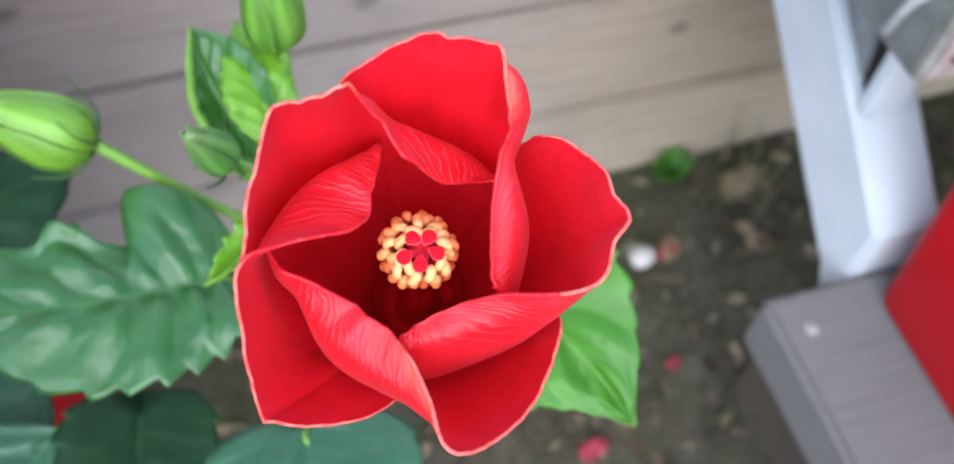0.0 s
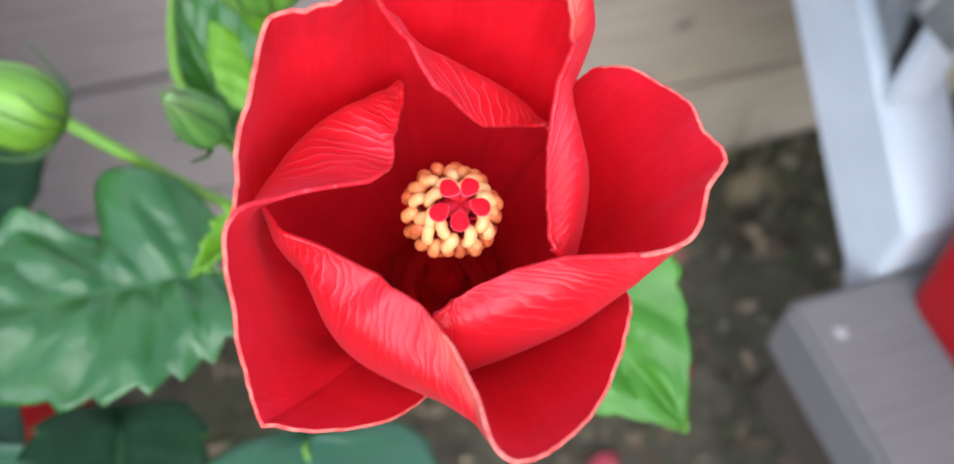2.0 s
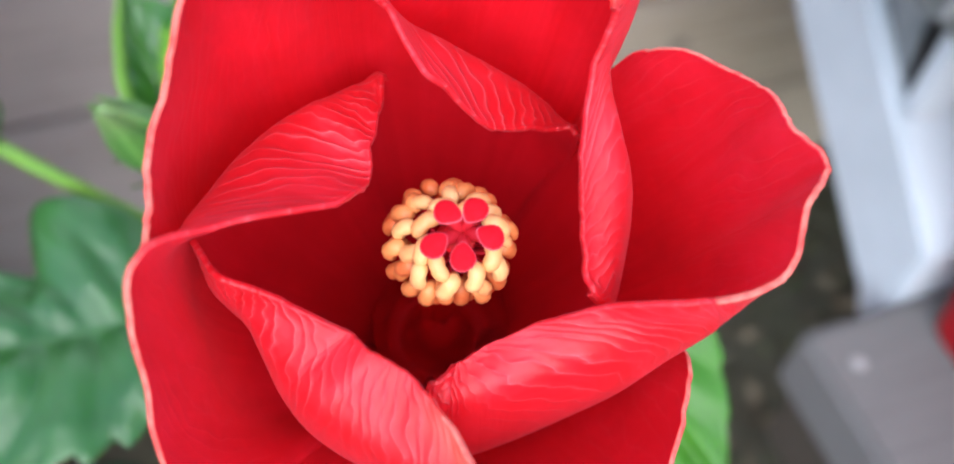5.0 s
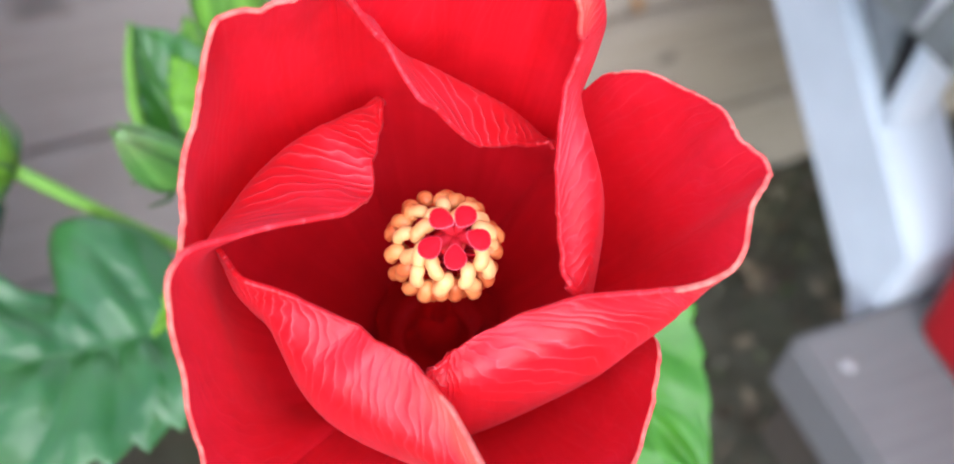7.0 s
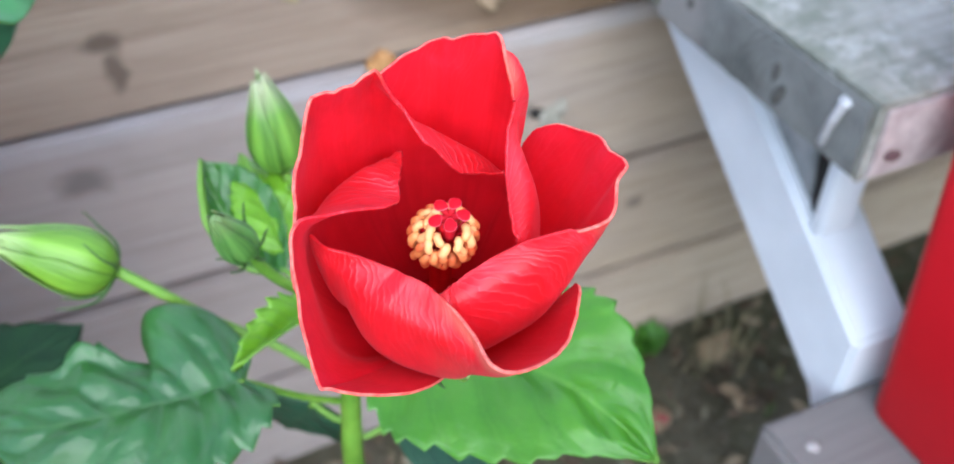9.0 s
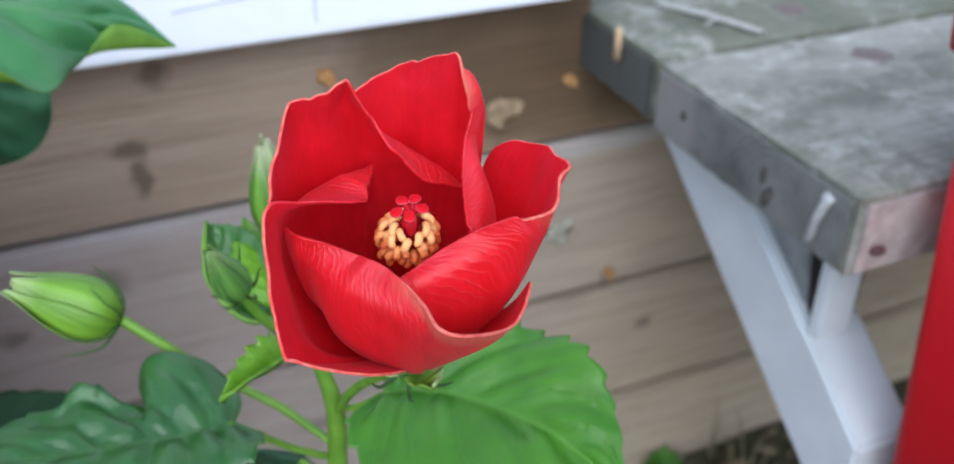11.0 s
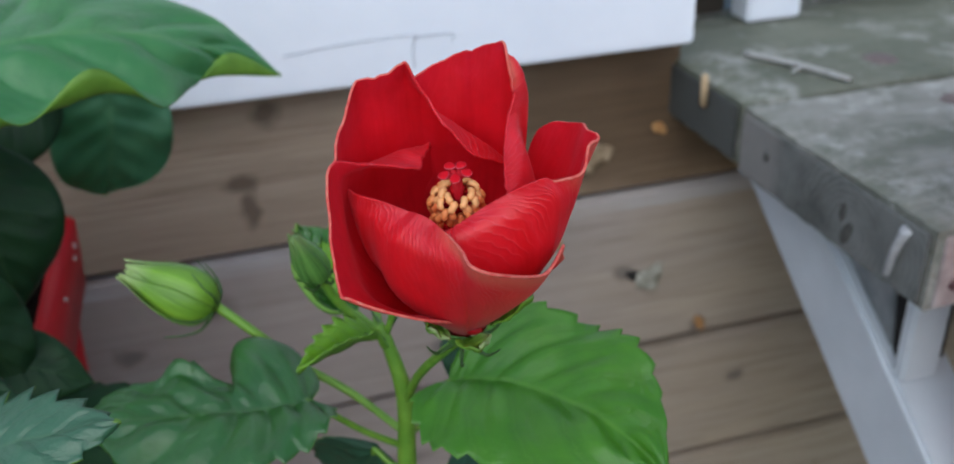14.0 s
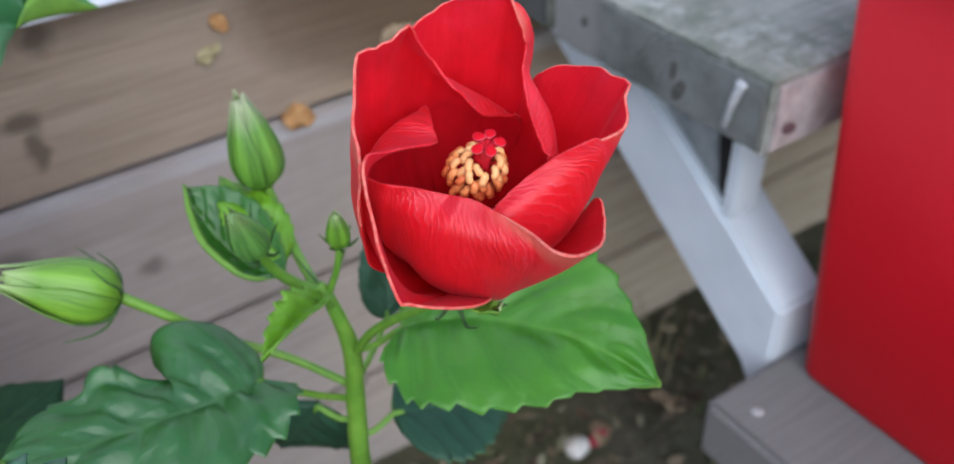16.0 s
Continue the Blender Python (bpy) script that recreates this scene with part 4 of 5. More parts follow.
def build_flower():
    # calyx: a five-toothed green cup, with narrow bracts round it
    foot = Vector((0.0262, 0.1322, 0.4315))
    axis = (CALYX + AXIS * 0.006 - foot).normalized()
    side = (Vector((1, 0, 0)) - axis * axis.x).normalized()
    turn = Matrix((side, axis.cross(side), axis)).transposed().to_4x4()

    def cup(a, s):
        return 1 + 0.06 * math.cos(5 * a) * s
    bm = revolve([(0.0015, -0.001), (0.0026, 0.0010), (0.0047, 0.0030), (0.0057, 0.0065), (0.0062, 0.0095), (0.0067, 0.0112), (0.0071, 0.0124), (0.0068, 0.0126), (0.0056, 0.0095), (0.003, 0.005)], 40, cup)
    bm.transform(Matrix.Translation(foot) @ turn)
    flower = part("flower", bm, M_BUD_DARK, plant, "half-open hibiscus flower with five furled red petals")
    for i, (reach, rise) in enumerate(((0.0165, 0.0245), (0.0130, 0.0172), (0.0102, 0.0146), (0.0116, 0.0160), (0.0130, 0.0172))):
        a = radians(72 * i - 18)
        d = side * math.cos(a) + axis.cross(side) * math.sin(a)
        b = leaf_mesh(foot + d * 0.0070 + axis * 0.0125, foot + d * reach + axis * rise, -d * 0.9 + axis * 0.5, 0.0047 if i else 0.0036, teeth=1, tooth=0, nu=16, nv=8, quilt=0, fold=0.1, broad=0.5, droop=-0.25)
        ob = part("sepal", b, [M_BUD, M_LEAF_BACK], flower)
        ob.modifiers.new("thickness", "SOLIDIFY").thickness = 0.0006
    for i in range(7):
        a = radians(51 * i)
        d = side * math.cos(a) + axis.cross(side) * math.sin(a)
        part("bract", tube([foot + d * 0.002, foot + d * 0.008 + axis * 0.0005, foot + d * 0.0105 + axis * 0.004, foot + d * 0.0125 + axis * 0.009], 0.0007, 0.0002, 6, 12), M_BRACT, flower)
    petals = {
        "left": (0.45, [(93.5, 21.0, 47.8, 23, 43.5, 21.5, 29), (98, 18.8, 50.2, 22.2, 46.5, 21.5, 30), (113, 13.4, 52.3, 21.5, 48.8, 21.5, 32), (131, 10.8, 53.0, 22.7, 50.2, 22.5, 33), (152, 12.6, 56.8, 24.5, 53, 23.5, 33), (166, 22, 61.5, 26.5, 55, 24.5, 33),
                        (175, 28, 64.5, 27, 51, 24.5, 32), (195, 31.8, 54.5, 28.5, 42, 23, 25), (209, 35.8, 47, 28.5, 36, 18, 23), (213, 35.5, 46, 28, 35, 17.5, 22), (226, 30, 40.5, 22.5, 31, 12.5, 19.5), (241, 23.5, 33, 17.5, 25.5, 9.5, 15.5), (274, 12.5, 18, 9, 14, 5.5, 9.5), (292, 9.0, 14, 7, 11, 5, 8)]),
        "low": (0.464, [(163, 25.6, 52.5, 25.4, 45, 22.5, 30), (171, 23.2, 54.2, 24.2, 47, 21.5, 30), (180, 18.6, 55, 21.8, 48.2, 20, 31), (202, 13.6, 54.5, 20.5, 50, 20.5, 32), (221, 13.4, 55.5, 20.5, 51, 20.5, 32), (243, 15.8, 55, 22.3, 51.5, 20.5, 31), (256, 23.5, 57.5, 26.2, 51.5, 20, 28),
                       (260, 31, 60.5, 26.5, 47, 18.0, 25), (270, 32.2, 58.2, 26.5, 43, 16.5, 22.5), (294, 29.8, 49, 24.0, 35.5, 14.2, 19), (321, 25.8, 44, 21.5, 31.5, 12.8, 18.5), (329, 25.5, 36, 21, 28.5, 12.6, 17.5)]),
        "right": (0.385, [(239, 13.8, 51.5, 16.8, 46, 17, 31), (245, 12.8, 52, 16.2, 48, 17, 32), (260, 10.2, 52.2, 15.2, 50, 18, 34), (305, 12.0, 57, 18.4, 53.5, 20, 36), (320, 19.8, 62.5, 23.5, 55, 21.5, 36),
                         (325, 23.5, 62.1, 25, 54, 21.5, 34), (333, 27.8, 62.3, 26.3, 50, 21.5, 32), (344.5, 28.9, 64.6, 26.3, 48, 21.5, 30), (349.8, 31.3, 63.8, 26.8, 46.5, 21.5, 29), (359.5, 30.8, 63, 27, 45, 21.5, 27), (13 + 360, 31.2, 59.2, 27.4, 44, 20, 26.5), (31 + 360, 29.2, 52, 26.4, 40, 20.5, 26.5), (37 + 360, 27.6, 43, 25.6, 36, 20.5, 25.5)]),
        "top": (0.56, [(316, 12.8, 57, 14.8, 51, 16.5, 33), (322, 12, 57.6, 15.2, 53, 17, 34), (362, 10.9, 58.3, 16.6, 55.5, 19, 36), (392, 17.2, 61.3, 20.8, 58, 22.5, 38), (395, 20.8, 64.3, 25.8, 60, 23.5, 38),
                       (397.5, 22.2, 67.2, 27.5, 64, 24, 38), (405, 24.9, 70.4, 28.6, 67.3, 24.3, 38), (413.5, 29.6, 73, 28.2, 64, 24.2, 37), (425, 31, 69.3, 28, 55, 24.5, 36), (436, 32.4, 65.3, 29, 52, 25, 35), (459, 29.8, 61.5, 28, 49, 25, 33), (465, 28.6, 52, 27.7, 43, 25, 31)]),
        "far": (0.51, [(31, 19.2, 46.2, 21.5, 41, 20, 29), (37, 17.8, 47.2, 21, 43, 20, 30), (56, 13.3, 51.2, 20.5, 48.5, 21, 34), (87, 15, 59.8, 22, 56, 22.5, 37), (95, 19.6, 64, 24.8, 60, 23.5, 38), (100, 22.6, 69, 26.0, 63, 24, 38),
                       (102.8, 24.4, 73, 26.5, 63, 24, 37), (114, 26, 70.4, 26.5, 57, 24.5, 36), (125.8, 28.6, 69.7, 28.5, 54, 25.5, 35), (150, 27.4, 64.5, 28, 51, 26, 34), (169, 27.4, 61.5, 27.5, 48, 26, 33), (175, 28.8, 55.5, 28.4, 45, 26, 32), (180, 29.8, 49, 29.0, 41, 26, 29)]),
    }
    for k, (name, (pale, st)) in enumerate(petals.items()):
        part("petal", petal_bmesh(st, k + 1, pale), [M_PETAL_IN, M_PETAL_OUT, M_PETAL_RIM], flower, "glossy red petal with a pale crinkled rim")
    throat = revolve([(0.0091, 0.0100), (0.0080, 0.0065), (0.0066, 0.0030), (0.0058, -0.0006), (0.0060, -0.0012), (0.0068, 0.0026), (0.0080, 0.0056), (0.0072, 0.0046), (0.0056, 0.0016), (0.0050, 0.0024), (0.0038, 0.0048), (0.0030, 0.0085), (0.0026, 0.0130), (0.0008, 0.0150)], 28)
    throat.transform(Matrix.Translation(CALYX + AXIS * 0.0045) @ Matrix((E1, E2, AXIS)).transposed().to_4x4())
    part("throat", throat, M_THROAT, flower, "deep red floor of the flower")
    # staminal column, styles and stigma pads
    part("staminal_column", tube([flower_point(0, 0, 0.002), flower_point(90, 0.003, 0.03), flower_point(90, 0.0024, 0.046), flower_point(90, 0.0008, 0.0525)], 0.0026, 0.0016, 14, 16), M_THROAT, flower, "red staminal column")
    hub = flower_point(90, 0.0004, 0.0548)
    for a, r in ((105, 2.4), (42, 2.7), (-23, 2.8), (-103, 2.3), (-172, 2.7)):
        tip = flower_point(a, r / 1000, 0.0562) + Vector((-0.0009, -0.0011, 0.0018))
        part("style", tube([flower_point(a, 0.0002, 0.049), hub + (tip - hub) * 0.25 + AXIS * 0.0002, tip - AXIS * 0.0003], 0.0009, 0.00062, 8, 10), M_STYLE, flower)
        inward = hub - tip
        z = ((tip - flower_point(a, 0, 0.0525)).normalized() * 0.35 + AXIS).normalized()
        x = (inward - z * inward.dot(z)).normalized()
        pad = revolve([(0.0003, -0.0007), (0.0010, -0.0003), (0.00121, 0.0001), (0.00119, 0.00026), (0.00113, 0.00031), (0.0007, 0.00050), (0.0, 0.00055)], 24, lambda ang, s: 1 + 0.03 * math.sin(3 * ang))
        for v in pad.verts:
            k = max(0.0, v.co.x / 0.00121)
            v.co.x *= 1 + 0.32 * k
            v.co.y *= 1 - 0.30 * k * k
        for f in pad.faces:
            f.material_index = 1 if f.calc_center_median().z < 0.00029 else 0
        pad.transform(Matrix.Translation(tip) @ Matrix((x, z.cross(x), z)).transposed().to_4x4())
        part("stigma", pad, [M_STIGMA, M_STIGMA_RIM], flower, "velvety dark red stigma pad")
    # anthers: kidney-shaped, each on a short red filament
    rng = random.Random(5)

    def anther(mat):
        bm = bmesh.new()
        pts = [Vector((math.cos(t) * 0.0011, math.sin(t) * 0.0011, 0)) for t in np.linspace(-1.35, 1.35, 9)]
        rad = [0.0003, 0.00056, 0.00066, 0.00066, 0.0006, 0.00066, 0.00066, 0.00056, 0.0003]
        rings = []
        for p, r in zip(pts, rad):
            d = Vector((-p.y, p.x, 0)).normalized()
            a, b = p.normalized(), Vector((0, 0, 1))
            rings.append([bm.verts.new(p + a * r * math.cos(6.28319 * j / 10) + b * r * 1.15 * math.sin(6.28319 * j / 10)) for j in range(10)])
        for q, w in zip(rings, rings[1:]):
            for j in range(10):
                bm.faces.new((q[j], q[(j + 1) % 10], w[(j + 1) % 10], w[j]))
        bm.faces.new(rings[0][::-1])
        bm.faces.new(rings[-1])
        bmesh.ops.translate(bm, verts=bm.verts, vec=(-0.0011, 0, 0))
        return mesh_of("anther", bm, mat)
    shapes = anther(M_ANTHER), anther(M_ANTHER_LOW)
    for row, (h, r, n) in enumerate(((51.2, 4.1, 8), (49.6, 5.1, 11), (47.6, 5.8, 13), (45.4, 6.1, 14), (43.0, 5.7, 13))):
        for i in range(n):
            a = 360 / n * (i + 0.5 * (row % 2)) + rng.uniform(-7, 7)
            rr, hh = (r + rng.uniform(-0.5, 0.5)) / 1000, (h + rng.uniform(-0.6, 0.6)) / 1000
            lean = E2 * (0.0026 * (0.056 - hh) / 0.011)
            p = flower_point(a, rr, hh) + lean
            root = flower_point(a, 0.0016, hh - 0.0025) + lean
            d = (p - root).normalized()
            ob = new("anther", shapes[0 if row < 2 else 1])
            ob.parent = flower
            side = AXIS.cross(d).normalized()
            roll = rng.uniform(-1.2, 1.2) if row == 0 else 1.57 + rng.uniform(-0.5, 0.5)
            y = (side * math.cos(roll) + d.cross(side) * math.sin(roll)).normalized()
            m = Matrix((d, y, d.cross(y))).transposed().to_4x4()
            ob.matrix_basis = Matrix.Translation(p) @ m @ Matrix.Scale(rng.uniform(1.08, 1.26), 4)
            if row == 0 and i == 0:
                cam.data.dof.focus_object = ob
            part("filament", tube([root, (root + p) / 2 + AXIS * 0.0002, p - d * 0.0008], 0.00022, 0.00018, 5, 3), M_STYLE, flower)


build_flower()


def bud(base, tip, radius, label, bracts=True, seed=0, mat=None, splay=0.10):
    """A furled bud: five overlapping pointed sepals round a closed core, thin bracts at its foot."""
    b, t = Vector(base), Vector(tip)
    length = (t - b).length
    d = (t - b).normalized()
    rot = d.to_track_quat("Z", "Y").to_matrix().to_4x4()
    place = Matrix.Translation(b) @ rot
    outline = [Vector((r, 0, 0)) for r in (0.34, 0.80, 0.97, 1.0, 0.95, 0.86, 0.73, 0.57, 0.40, 0.24)]

    def girth(v):
        return spline(outline, v).x * radius
    bm = revolve([(girth(v) * 0.93, v * length * 0.95) for v in np.linspace(0, 0.97, 14)] + [(0.0, length * 0.93)], 30)
    bm.transform(place)
    ob = part("bud", bm, mat or M_BUD, plant, label)
    rng = random.Random(seed * 13 + 1)
    for i in range(5):
        mid = 6.28319 * i / 5 + seed
        bm = bmesh.new()
        uvl = bm.loops.layers.uv.verify()
        tall, lean = 1 + rng.uniform(-0.05, 0.04), splay * rng.uniform(0.5, 1.4)
        grid = []
        for k in range(21):
            v = k / 20
            half = 0.86 if v < 0.45 else 0.86 - 0.62 * ((v - 0.45) / 0.55) ** 1.3
            row = []
            for j in range(11):
                u = j / 5 - 1
                a = mid + half * u + 0.5 * v * (0.4 + 0.1 * math.sin(seed))
                keel = 0.05 * max(0.0, 1 - 3 * abs(u)) * (0.4 + v)
                r = girth(v) * (1.0 + 0.055 * u + keel + 0.03 * noise.noise(Vector((u * 2, v * 4, seed + i)))) + radius * lean * max(0.0, v - 0.72) ** 1.3 * 3
                row.append(bm.verts.new(place @ Vector((r * math.cos(a), r * math.sin(a), v * length * tall - 0.02 * length * abs(u) ** 2 * v))))
            grid.append(row)
        for k in range(20):
            for j in range(10):
                f = bm.faces.new((grid[k][j], grid[k][j + 1], grid[k + 1][j + 1], grid[k + 1][j]))
                for lp, (p, q) in zip(f.loops, ((j, k), (j + 1, k), (j + 1, k + 1), (j, k + 1))):
                    lp[uvl].uv = (p / 10 + i, q / 20)
        se = part("sepal", bm, mat or M_BUD, ob)
        so = se.modifiers.new("thickness", "SOLIDIFY")
        so.thickness, so.offset = 0.0004, -1.0
    if bracts:
        x, y = Vector(rot.col[0][:3]), Vector(rot.col[1][:3])
        for i in range(6):
            a = 1.05 * i + seed
            q = x * math.cos(a) + y * math.sin(a)
            k = rng.uniform(0.75, 1.25)
            e = d.cross(q)
            part("bract", tube([b + q * 0.0012, b + q * radius * 0.85 * k + d * length * 0.05, b + q * radius * 1.25 * k + d * length * 0.17 * k, b + q * radius * 1.6 * k + d * length * 0.34 * k + e * radius * rng.uniform(-0.4, 0.4)], 0.0007, 0.0002, 6, 12), M_BRACT, ob)
    return ob


FORK = Vector((0.0172, 0.185, 0.374))
NODE = Vector((0.0135, 0.187, 0.396))
part("main_stem", tube([(0.030, 0.215, -0.13), (0.022, 0.198, 0.10), (0.0150, 0.186, 0.30), (0.0160, 0.1855, 0.345), FORK, NODE, (0.0112, 0.189, 0.4035)], 0, 0, 14, 60, bumps=0.10, girths=(0.0050, 0.0045, 0.0038, 0.0034, 0.0030, 0.0022, 0.0018)), M_STEM, plant, "green main stem")
part("flower_stalk", tube([FORK + Vector((0, 0, -0.002)), (0.0205, 0.172, 0.392), (0.0240, 0.1515, 0.4135), (0.0262, 0.1322, 0.4315)], 0.0016, 0.0014, 10, 24), M_STEM, plant)
bud((-0.0412, 0.2234, 0.4005), (-0.0715, 0.2340, 0.4168), 0.0102, "plump pale green bud with spread bracts", seed=1, splay=0.16)
part("bud_stalk", tube([(0.0155, 0.187, 0.358), (0.001, 0.2035, 0.366), (-0.0160, 0.2135, 0.3765), (-0.0285, 0.2175, 0.3895), (-0.0412, 0.2234, 0.4010)], 0.0014, 0.0018, 9, 20), M_STEM, plant)
bud((0.0163, 0.237, 0.4125), (0.0132, 0.2388, 0.4475), 0.0088, "upright green bud with a pale tip", bracts=False, seed=2, mat=M_BUD_PALE, splay=0.03)
part("bud_stalk", tube([(0.0110, 0.190, 0.401), (0.0140, 0.212, 0.4005), (0.0163, 0.2365, 0.4128)], 0.0016, 0.0019, 9, 16), M_STEM, plant)
bud((-0.0058, 0.1885, 0.4250), (-0.0133, 0.182, 0.4462), 0.0054, "small ribbed green bud among young leaves", seed=3, mat=M_BUD_DARK, splay=0.12)
part("bud_stalk", tube([(0.0105, 0.189, 0.4015), (0.0040, 0.1905, 0.4070), (-0.0015, 0.1905, 0.4150), (-0.0058, 0.1885, 0.4255)], 0.0018, 0.0016, 9, 16), M_STEM, plant)
bud((0.0170, 0.182, 0.421), (0.0158, 0.180, 0.4345), 0.0036, "tiny green bud", seed=4, splay=0.25)
part("bud_stalk", tube([(0.0130, 0.188, 0.3985), (0.0158, 0.184, 0.411), (0.0170, 0.182, 0.4215)], 0.0012, 0.0011, 8, 10), M_STEM, plant)
for a, b in (((0.0125, 0.186, 0.399), (0.0050, 0.178, 0.4085)), ((0.0140, 0.189, 0.400), (0.0225, 0.190, 0.4125)), ((0.0120, 0.190, 0.402), (0.0075, 0.199, 0.4135))):
    a, b = Vector(a), Vector(b)
    part("stipule", tube([a, (a + b) / 2 + Vector((0, 0, -0.0008)), b], 0.0006, 0.0002, 6, 10), M_BRACT, plant)

add_blade(plant, FORK, [(31, 175, 385), (37, 171, 387), (45, 164, 390), (54, 154, 392), (65, 138, 393), (73, 121, 392), (78.5, 105, 389)],
          [(24, 168, 390), (14.5, 157, 393), (17, 143, 387), (29, 132.5, 386.5), (45, 119.5, 390), (62, 115, 388), (78.5, 105, 389)],
          [(33, 179, 388), (45, 184, 401), (63.8, 173.5, 409), (78, 160, 407), (86, 143, 407), (84.5, 124, 401), (78.5, 105, 389)],
          M_LEAF_LIT, "broad toothed fresh green leaf with sunken veins", teeth=13, tooth=0.08, quilt=0.0033, ripple=0.0022, bulge=0.002, seed=1)
add_blade(plant, (0.0150, 0.187, 0.351), [(-15, 180.5, 384), (-22, 181, 383.5), (-31, 181.5, 384), (-41, 181.5, 385), (-56, 181, 388), (-73, 184, 389), (-89, 195, 384)],
          [(-15, 181, 384), (-11, 191, 382), (-12, 200, 383.5), (-18, 207.5, 389), (-28, 212, 391), (-37, 213, 389), (-40, 208, 384.5), (-37, 200, 384), (-46, 200.5, 385), (-56, 207, 387.5), (-64, 203, 386), (-75, 204, 388), (-84, 200, 386), (-89, 195, 384)],
          [(-15, 180, 384.3), (-8, 171, 386), (-13, 161, 386.5), (-24, 156, 384.5), (-38, 153.5, 383), (-56, 157, 381.5), (-75, 169, 382), (-89, 195, 384)],
          M_LEAF, "large dark green leaf with a rounded lobe and a toothed, curled margin", teeth=12, tooth=0.10, quilt=0.0034, ripple=0.0022, lip=(0, 0, 0, 0, 0, 0, 0, 2, 5, 3, 0, 0, 0), bare=0.6, bulge=0.002, seed=2, nu=120)
add_leaf(plant, NODE, (0.0095, 0.180, 0.405), (-0.018, 0.165, 0.4085), (-0.2, -0.2, 1), 0.0058, M_LEAF_YOUNG, "small bright yellow-green young leaf", droop=0.12, fold=1.6, teeth=7, tooth=0.12, seed=4, nu=36, nv=12)
add_blade(plant, (0.0138, 0.190, 0.400), [(6, 203, 401), (0, 213, 399), (-4, 226, 401), (-7, 238, 408), (-8, 247, 416)],
          [(8, 206, 404), (10, 216, 409), (9.5, 227, 413), (3, 239, 416), (-8, 247, 416)],
          [(2, 203, 401), (-8, 209, 399.5), (-15.5, 224, 406.5), (-13, 238, 412), (-8, 247, 416)],
          M_LEAF_CUP, "cupped fresh green young leaf behind the bud", teeth=9, tooth=0.05, quilt=0.0012, curl=(0, 4, 6, 4, 0), seed=5, nu=56, nv=28)
add_leaf(plant, None, (0.008, 0.208, 0.403), (0.0046, 0.2470, 0.4145), (0.0, -0.5, 0.8), 0.010, M_LEAF_YOUNG, "young yellow-green leaf", droop=0.15, fold=0.4, teeth=9, tooth=0.06, seed=6)
add_leaf(plant, (0.0150, 0.187, 0.33), (0.030, 0.185, 0.335), (0.075, 0.175, 0.325), (0.1, -0.3, 1), 0.024, M_LEAF_LOW_SHADE, "dark leaf lower on the stem, shade painted into its green", teeth=10, tooth=0.05, seed=7)
add_leaf(plant, (0.0150, 0.187, 0.34), (0.006, 0.195, 0.345), (-0.002, 0.225, 0.30), (-0.2, -0.8, 0.5), 0.022, M_LEAF_LOW_SHADE, "dark leaf lower on the stem, shade painted into its green", teeth=10, tooth=0.05, seed=8)
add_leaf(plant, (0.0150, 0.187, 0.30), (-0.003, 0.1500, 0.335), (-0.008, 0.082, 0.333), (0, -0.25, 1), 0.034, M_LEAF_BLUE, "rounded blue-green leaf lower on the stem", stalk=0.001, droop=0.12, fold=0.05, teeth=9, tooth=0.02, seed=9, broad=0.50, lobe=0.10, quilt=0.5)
add_leaf(plant, None, (-0.0530, 0.176, 0.322), (-0.062, 0.115, 0.318), (0.1, -0.25, 1), 0.024, M_LEAF_DARK_SHADE, "dark toothed leaf lower on the stem", fold=0.45, teeth=8, tooth=0.06, seed=10, broad=0.5, lobe=0.14)
add_leaf(plant, None, (-0.0860, 0.206, 0.300), (-0.135, 0.195, 0.302), (0, -0.2, 1), 0.021, M_LEAF_LOW_SHADE, "green leaf lower on the stem", teeth=9, tooth=0.04, seed=11, broad=0.55)
add_leaf(plant, None, (-0.0800, 0.181, 0.316), (-0.125, 0.135, 0.312), (0, -0.3, 1), 0.020, M_LEAF_BLUE, "blue-green quilted leaf lower on the stem", teeth=9, tooth=0.05, seed=15, broad=0.6, quilt=2.0)
add_leaf(plant, (0.0160, 0.187, 0.355), (0.0455, 0.215, 0.350), (0.0600, 0.232, 0.392), (0.1, -0.8, 0.5), 0.012, M_LEAF_LOW_SHADE, "dark leaf behind the stem, shade painted into its green", teeth=8, tooth=0.04, seed=14)
add_leaf(plant, None, (-0.118, 0.140, 0.418), (-0.066, 0.128, 0.430), (0.1, -0.3, 1), 0.016, M_LEAF_BLUE, "pointed toothed leaf", teeth=7, tooth=0.13, seed=12)
add_leaf(plant, None, (-0.14, 0.25, 0.32), (-0.065, 0.285, 0.325), (0, -0.3, 1), 0.03, M_LEAF_DARK_SHADE, "dark green leaf", teeth=10, tooth=0.04, seed=13)

